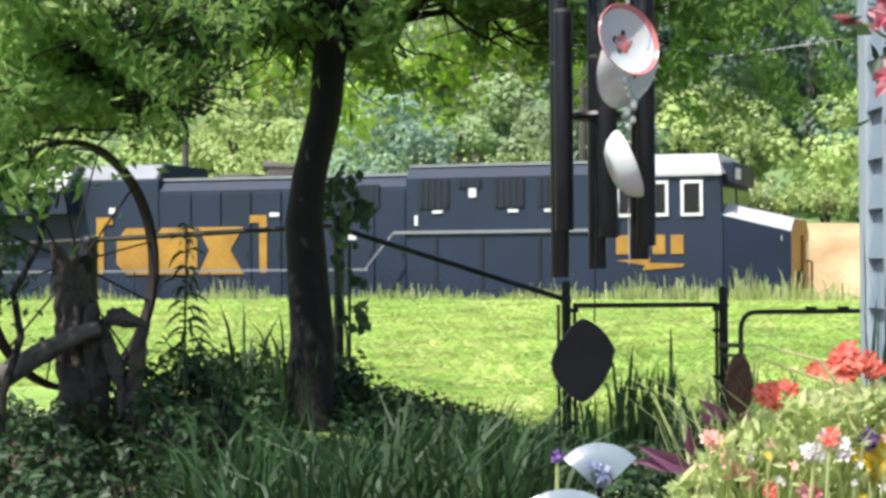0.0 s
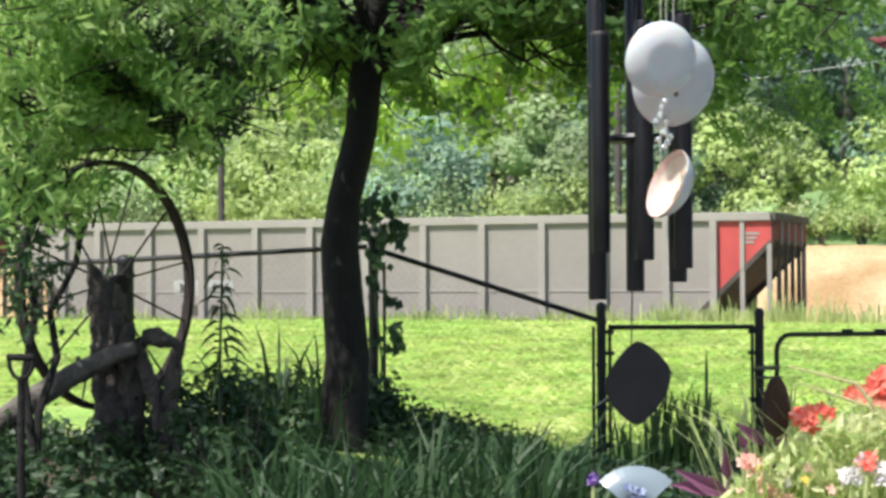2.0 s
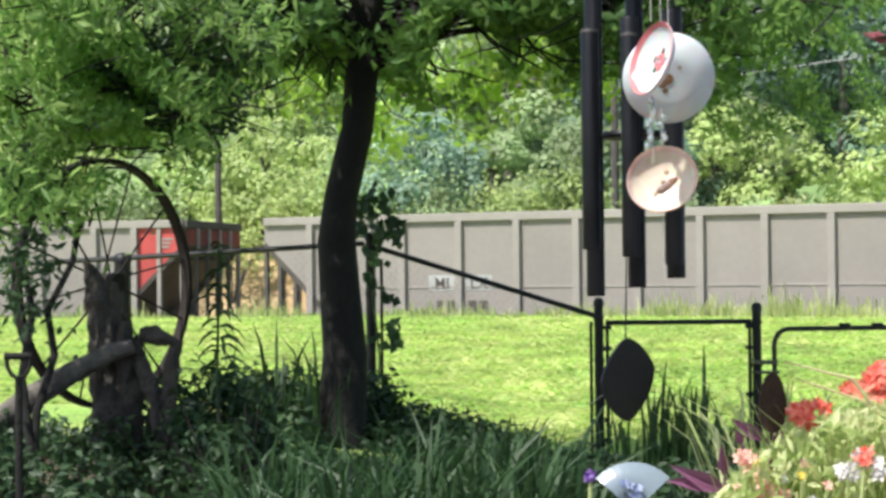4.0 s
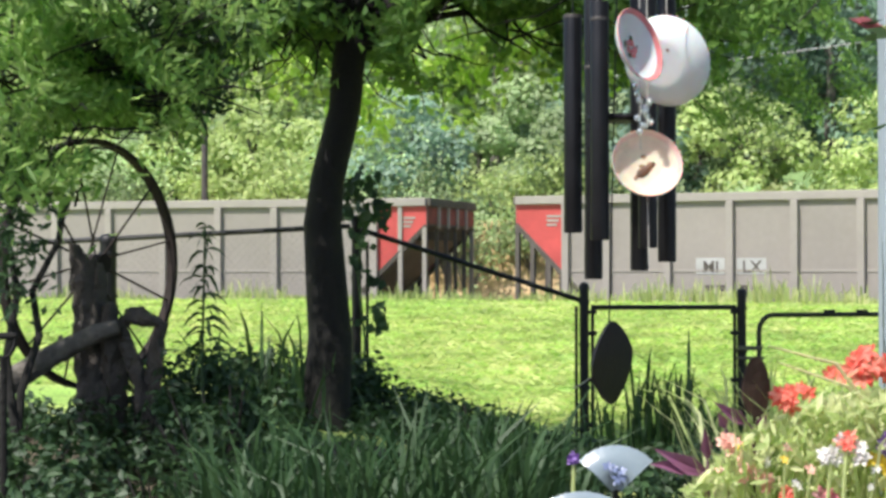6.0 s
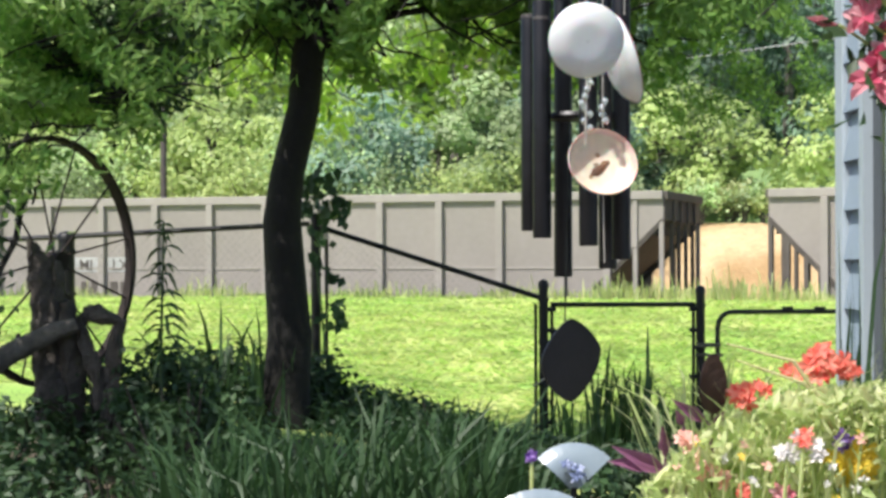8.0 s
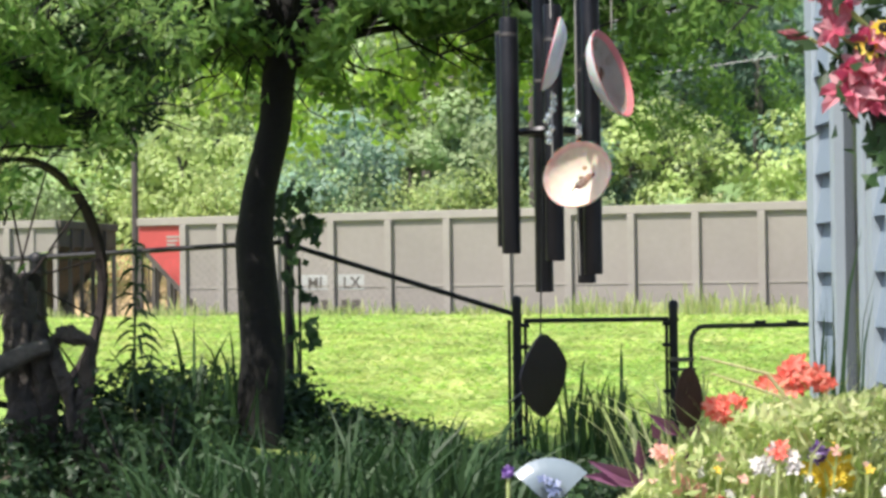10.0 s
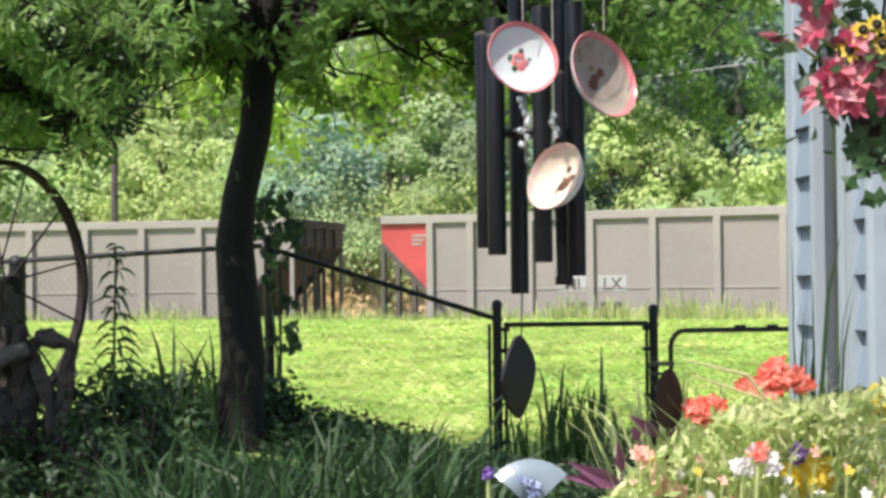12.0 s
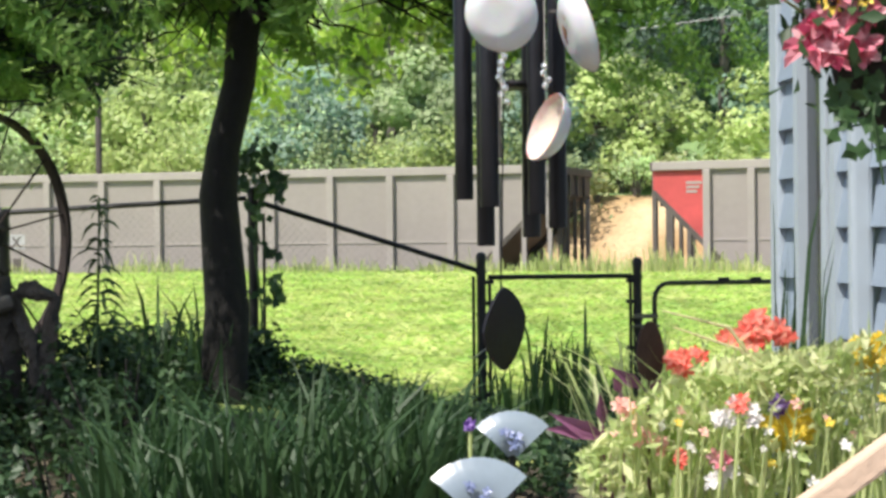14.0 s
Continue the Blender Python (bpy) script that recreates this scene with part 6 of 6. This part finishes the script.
def shell_plate(px, py, d, r, half, seed):
    """A fan-shaped scalloped dish standing on its narrow end."""
    x, y, z = P(px, py, d)
    t = thing("shell_dish", "pale blue-white scalloped china shell standing in the bed", "dish", pose(x, y, z, -14, 0, 0))
    n, m = 36, 6
    v = []
    for layer in (0.0, 0.006):
        for i in range(m + 1):
            q = 0.12 + 0.88 * i / m
            for j in range(n + 1):
                a = math.radians(90 - half + 2 * half * j / n)
                rr = r * q * (1 + 0.004 * q * math.cos(j / n * 2 * math.pi * 9))
                v.append((rr * math.cos(a), layer - 0.03 * math.sin(q * 2.6), rr * math.sin(a)))
    f, k = [], (m + 1) * (n + 1)
    for i in range(m):
        for j in range(n):
            a = i * (n + 1) + j
            f += [(a, a + 1, a + n + 2, a + n + 1), (a + k, a + k + n + 1, a + k + n + 2, a + k + 1)]
    for j in range(n):
        a = m * (n + 1) + j
        f += [(a, a + 1, a + 1 + k, a + k), (j, j + k, j + 1 + k, j + 1)]
    part("shell", Shape().add(v, f), M_BLUEGLAZE, t, smooth=True)
    rnd = random.Random(seed)
    for _ in range(6):
        a, q = math.radians(rnd.uniform(70, 110)), r * rnd.uniform(0.25, 0.6)
        s = Shape()
        c = Vector((q * math.cos(a), -0.042, q * math.sin(a)))
        petals(s, c, 0.011, 5, rnd, 0.2, 0.5)
        part("painted_flower", s, M_INK, t)
    part("foot", Shape().rod([(0, 0.005, r * 0.2), (0, 0.005 + 0.25 * (z - 0.85), 0.85 - z)], 0.006, 6), M_BLACK_IRON, t)


shell_plate(1060, 884, 3.38, 0.089, 47, 3)
shell_plate(1000, 996, 3.3, 0.116, 46, 4)


def rusty_leaf():
    x, y, z = P(1308, 690, 3.36)
    t = thing("rusty_garden_ornament", "rusty brown leaf-shaped metal ornament on a stake", "ornament", pose(x, y, z, 0, 0, 30))
    n = 28
    o = []
    for j in range(n):
        a = 2 * math.pi * j / n
        o.append((0.030 * math.cos(a) * (1 + 0.15 * math.sin(a) * -1), 0.053 * math.sin(a)))
    part("plate", Shape().prism(o, -0.002, 0.002), M_RUST, t)
    part("stake", Shape().rod([(0, 0.004, 0.04), (0, 0.004, 0.86 - z)], 0.003, 6), M_RUST, t)


rusty_leaf()


# ---- hanging basket ----
def hanging_basket():
    x, y, z = 0.98, 3.4, 1.72
    t = thing("hanging_basket", "hanging basket with pink lilies, yellow daisies and ivy", "hanging basket", pose(x, y, z))
    s = Shape().lathe([(0.001, -0.10), (0.07, -0.09), (0.11, -0.04), (0.125, 0.02), (0.118, 0.02), (0.10, -0.03), (0.001, -0.05)], 24)
    part("bowl", s, M_BARK, t, smooth=True)
    for j in range(3):
        a = j * 2.094
        part("chain", Shape().rod([(0.12 * math.cos(a), 0.12 * math.sin(a), 0.02), (0, 0, 0.62), (0, 0, 1.0)], 0.003, 5), M_BLACK_IRON, t)
    rnd = random.Random(17)
    for px, py, r, n in ((1622, 110, 0.036, 7), (1600, 145, 0.040, 7), (1660, 120, 0.036, 7), (1690, 150, 0.034, 7), (1645, 60, 0.032, 7), (1575, 40, 0.030, 6), (1590, -15, 0.034, 6), (1700, 90, 0.03, 6), (1640, 165, 0.034, 6), (1556, -40, 0.03, 6)):
        s = Shape()
        c = Vector(P(px, py, 3.3)) - Vector((x, y, z))
        petals(s, c, 1.35 * r, n, rnd, 0.4, 0.42)
        petals(s, c + Vector((0, -0.008, 0)), r, 5, rnd, 0.8, 0.6)
        h = part("lily_flower", s, M_PETPINK, t, "pink lily with pale petal edges")
        part("stem", Shape().rod([c, (0.05, 0, 0.0)], 0.003, 5), M_PLANTLEAF, h)
    c = Vector(P(1505, 46, 3.3)) - Vector((x, y, z))
    s = Shape()
    d = Vector((-0.03, -0.004, 0.006))
    for j in range(5):
        a = j * 1.257
        off = Vector((0, math.cos(a), math.sin(a))) * 0.011
        s.add([c - d, c + off, c + d, c + off * 0.2], [(0, 1, 2, 3)])
        s.add([c - d, c + off, c + d, c + Vector((0, math.cos(a + 1.257), math.sin(a + 1.257))) * 0.011], [(0, 1, 2), (0, 2, 3)])
    b = part("lily_bud", s, M_PETPINK, t, "closed pink lily bud")
    part("stem", Shape().rod([c - d, (-0.1, 0, 0.06)], 0.003, 5), M_PLANTLEAF, b)
    for px, py in ((1690, 25), (1640, 70), (1700, 60), (1665, 35)):
        s = Shape()
        c = Vector(P(px, py, 3.29)) - Vector((x, y, z))
        petals(s, c, 0.024, 9, rnd, 0.1, 0.35)
        h = part("daisy_flower", s, M_PETYEL, t, "small yellow daisy")
        part("flower_centre", Shape().lathe([(0.001, 0.006), (0.008, 0.004), (0.009, 0)], 10, pose(c.x, c.y - 0.006, c.z, 90, 0, 0)), M_BARK, h)
    rng = np.random.default_rng(91)
    c = rng.normal(size=(420, 3)) * (0.08, 0.06, 0.06) + np.array([-0.06, -0.03, 0.08])
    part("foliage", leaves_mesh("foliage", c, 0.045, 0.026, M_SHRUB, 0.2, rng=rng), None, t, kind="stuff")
    for k in range(26):
        px, py = rnd.uniform(1640, 1740), rnd.uniform(190, 345)
        c = Vector(P(px, py, 3.3)) - Vector((x, y, z))
        s = Shape()
        a = rnd.uniform(0, 6.28)
        o = []
        for j, rr in enumerate((1.0, 0.55, 0.9, 0.5, 0.8, 0.5, 0.9, 0.55)):
            an = a + j * math.pi / 4
            o.append((c.x + 0.022 * rr * math.cos(an), c.y + rnd.uniform(-0.006, 0.006), c.z + 0.022 * rr * math.sin(an)))
        s.add(o, [tuple(range(8))])
        part("ivy_leaf", s, M_REED, t, "dark ivy leaf")
    for k in range(4):
        xx = -0.06 + 0.05 * k
        part("trailing_stem", Shape().rod([(xx, -0.08, 0.0), (xx - 0.02, -0.11, -0.08), (xx, -0.1, -0.2)], 0.0025, 5), M_SHRUB, t)


hanging_basket()


# ---- what moves ----
def motions():
    for car, back, first, last in TRAIN:
        rows = []
        for k in range(29):
            at = NOSE_AT + SPEED * k * 0.5 - back
            front, rear = along(at - first), along(at - last)
            tip = front + (front - rear).normalized() * first
            rows.append((k * 0.5, pose(tip.x, tip.y, tip.z, 0, 0, math.degrees(math.atan2(front.y - rear.y, front.x - rear.x)))))
        walk(car, rows)
    ring = ((0.0, 0.285, -32), (1.5, 0.286, -31), (3.0, 0.285, -30), (5.5, 0.283, -4), (6.5, 0.286, 3), (7.0, 0.282, 8), (8.0, 0.280, 19), (10.5, 0.280, 28), (11.0, 0.281, 26), (12.0, 0.282, 20), (12.5, 0.281, 14), (13.0, 0.280, 8), (14.0, 0.278, 1))
    walk(CHIME, [(t, pose(x, 3.4, 0, 0, 0, -a)) for t, x, a in ring])
    sail = ((0.0, 0.247, 15), (0.4, 0.268, 36), (0.8, 0.260, 46), (1.2, 0.255, 30), (1.5, 0.251, 10), (2.0, 0.280, 2), (2.4, 0.280, 4), (3.0, 0.270, 24), (5.5, 0.268, 40), (6.2, 0.270, 52), (6.5, 0.272, 57), (6.8, 0.272, 61), (7.1, 0.272, 57), (7.5, 0.272, 34), (8.0, 0.270, 22), (10.5, 0.263, 46), (11.0, 0.260, 48), (11.6, 0.258, 52), (12.4, 0.255, 58), (12.8, 0.258, 52), (13.1, 0.262, 48), (13.5, 0.262, 42), (14.0, 0.263, 47))
    walk(SAIL, [(t, pose(x, 3.4, 1.275, 0, 0, a)) for t, x, a in sail])
    bowl_a = ((0.0, 0.305, 1.807, 35), (0.4, 0.295, 1.807, 60), (1.0, 0.298, 1.810, 115), (1.5, 0.301, 1.813, 172), (2.0, 0.296, 1.811, 198), (2.8, 0.287, 1.807, 235), (3.0, 0.289, 1.807, 246), (4.2, 0.290, 1.807, 305), (5.3, 0.292, 1.806, 364), (5.5, 0.292, 1.806, 378), (6.0, 0.292, 1.802, 412), (6.5, 0.291, 1.799, 452), (7.0, 0.285, 1.802, 478), (7.5, 0.280, 1.804, 520), (8.0, 0.274, 1.806, 545), (9.2, 0.265, 1.808, 597), (10.5, 0.254, 1.809, 642), (11.0, 0.243, 1.805, 664), (11.6, 0.246, 1.806, 719), (12.5, 0.249, 1.806, 752), (13.1, 0.248, 1.806, 788), (13.5, 0.245, 1.802, 832), (14.0, 0.241, 1.797, 878))
    walk(DISH_A, [(t, pose(x, 3.10, z, -15, 0, a)) for t, x, z, a in bowl_a])
    bowl_b = ((0.0, 0.314, 1.781, 228), (0.6, 0.314, 1.783, 226), (1.2, 0.322, 1.786, 221), (1.5, 0.330, 1.788, 214), (2.0, 0.330, 1.788, 204), (2.5, 0.330, 1.788, 194), (3.0, 0.330, 1.788, 185), (5.5, 0.341, 1.788, 168), (6.5, 0.355, 1.790, 128), (7.5, 0.347, 1.786, 102), (8.0, 0.350, 1.790, 98), (10.5, 0.379, 1.790, 53), (11.0, 0.380, 1.789, 46), (12.0, 0.396, 1.791, 42), (12.5, 0.400, 1.792, 46), (13.1, 0.399, 1.792, 62), (14.0, 0.386, 1.788, 98))
    walk(DISH_B, [(t, pose(x, 3.23, z, -17, 0, a)) for t, x, z, a in bowl_b])
    bowl_c = ((0.0, 0.314, 1.612, -265), (0.4, 0.311, 1.617, -228), (0.8, 0.320, 1.613, -182), (1.2, 0.319, 1.614, -130), (1.5, 0.317, 1.614, -95), (2.0, 0.317, 1.616, -68), (2.5, 0.318, 1.617, -58), (3.0, 0.319, 1.618, -40), (5.5, 0.313, 1.618, 0), (6.5, 0.320, 1.616, 12), (7.5, 0.322, 1.619, 5), (8.0, 0.312, 1.616, 12), (10.5, 0.314, 1.620, -35), (11.0, 0.308, 1.618, -40), (11.6, 0.300, 1.619, -46), (12.5, 0.318, 1.619, -54), (13.1, 0.313, 1.622, -58), (14.0, 0.323, 1.621, -72))
    walk(DISH_C, [(t, pose(x, 3.22, z, -21, 0, a)) for t, x, z, a in bowl_c])


motions()
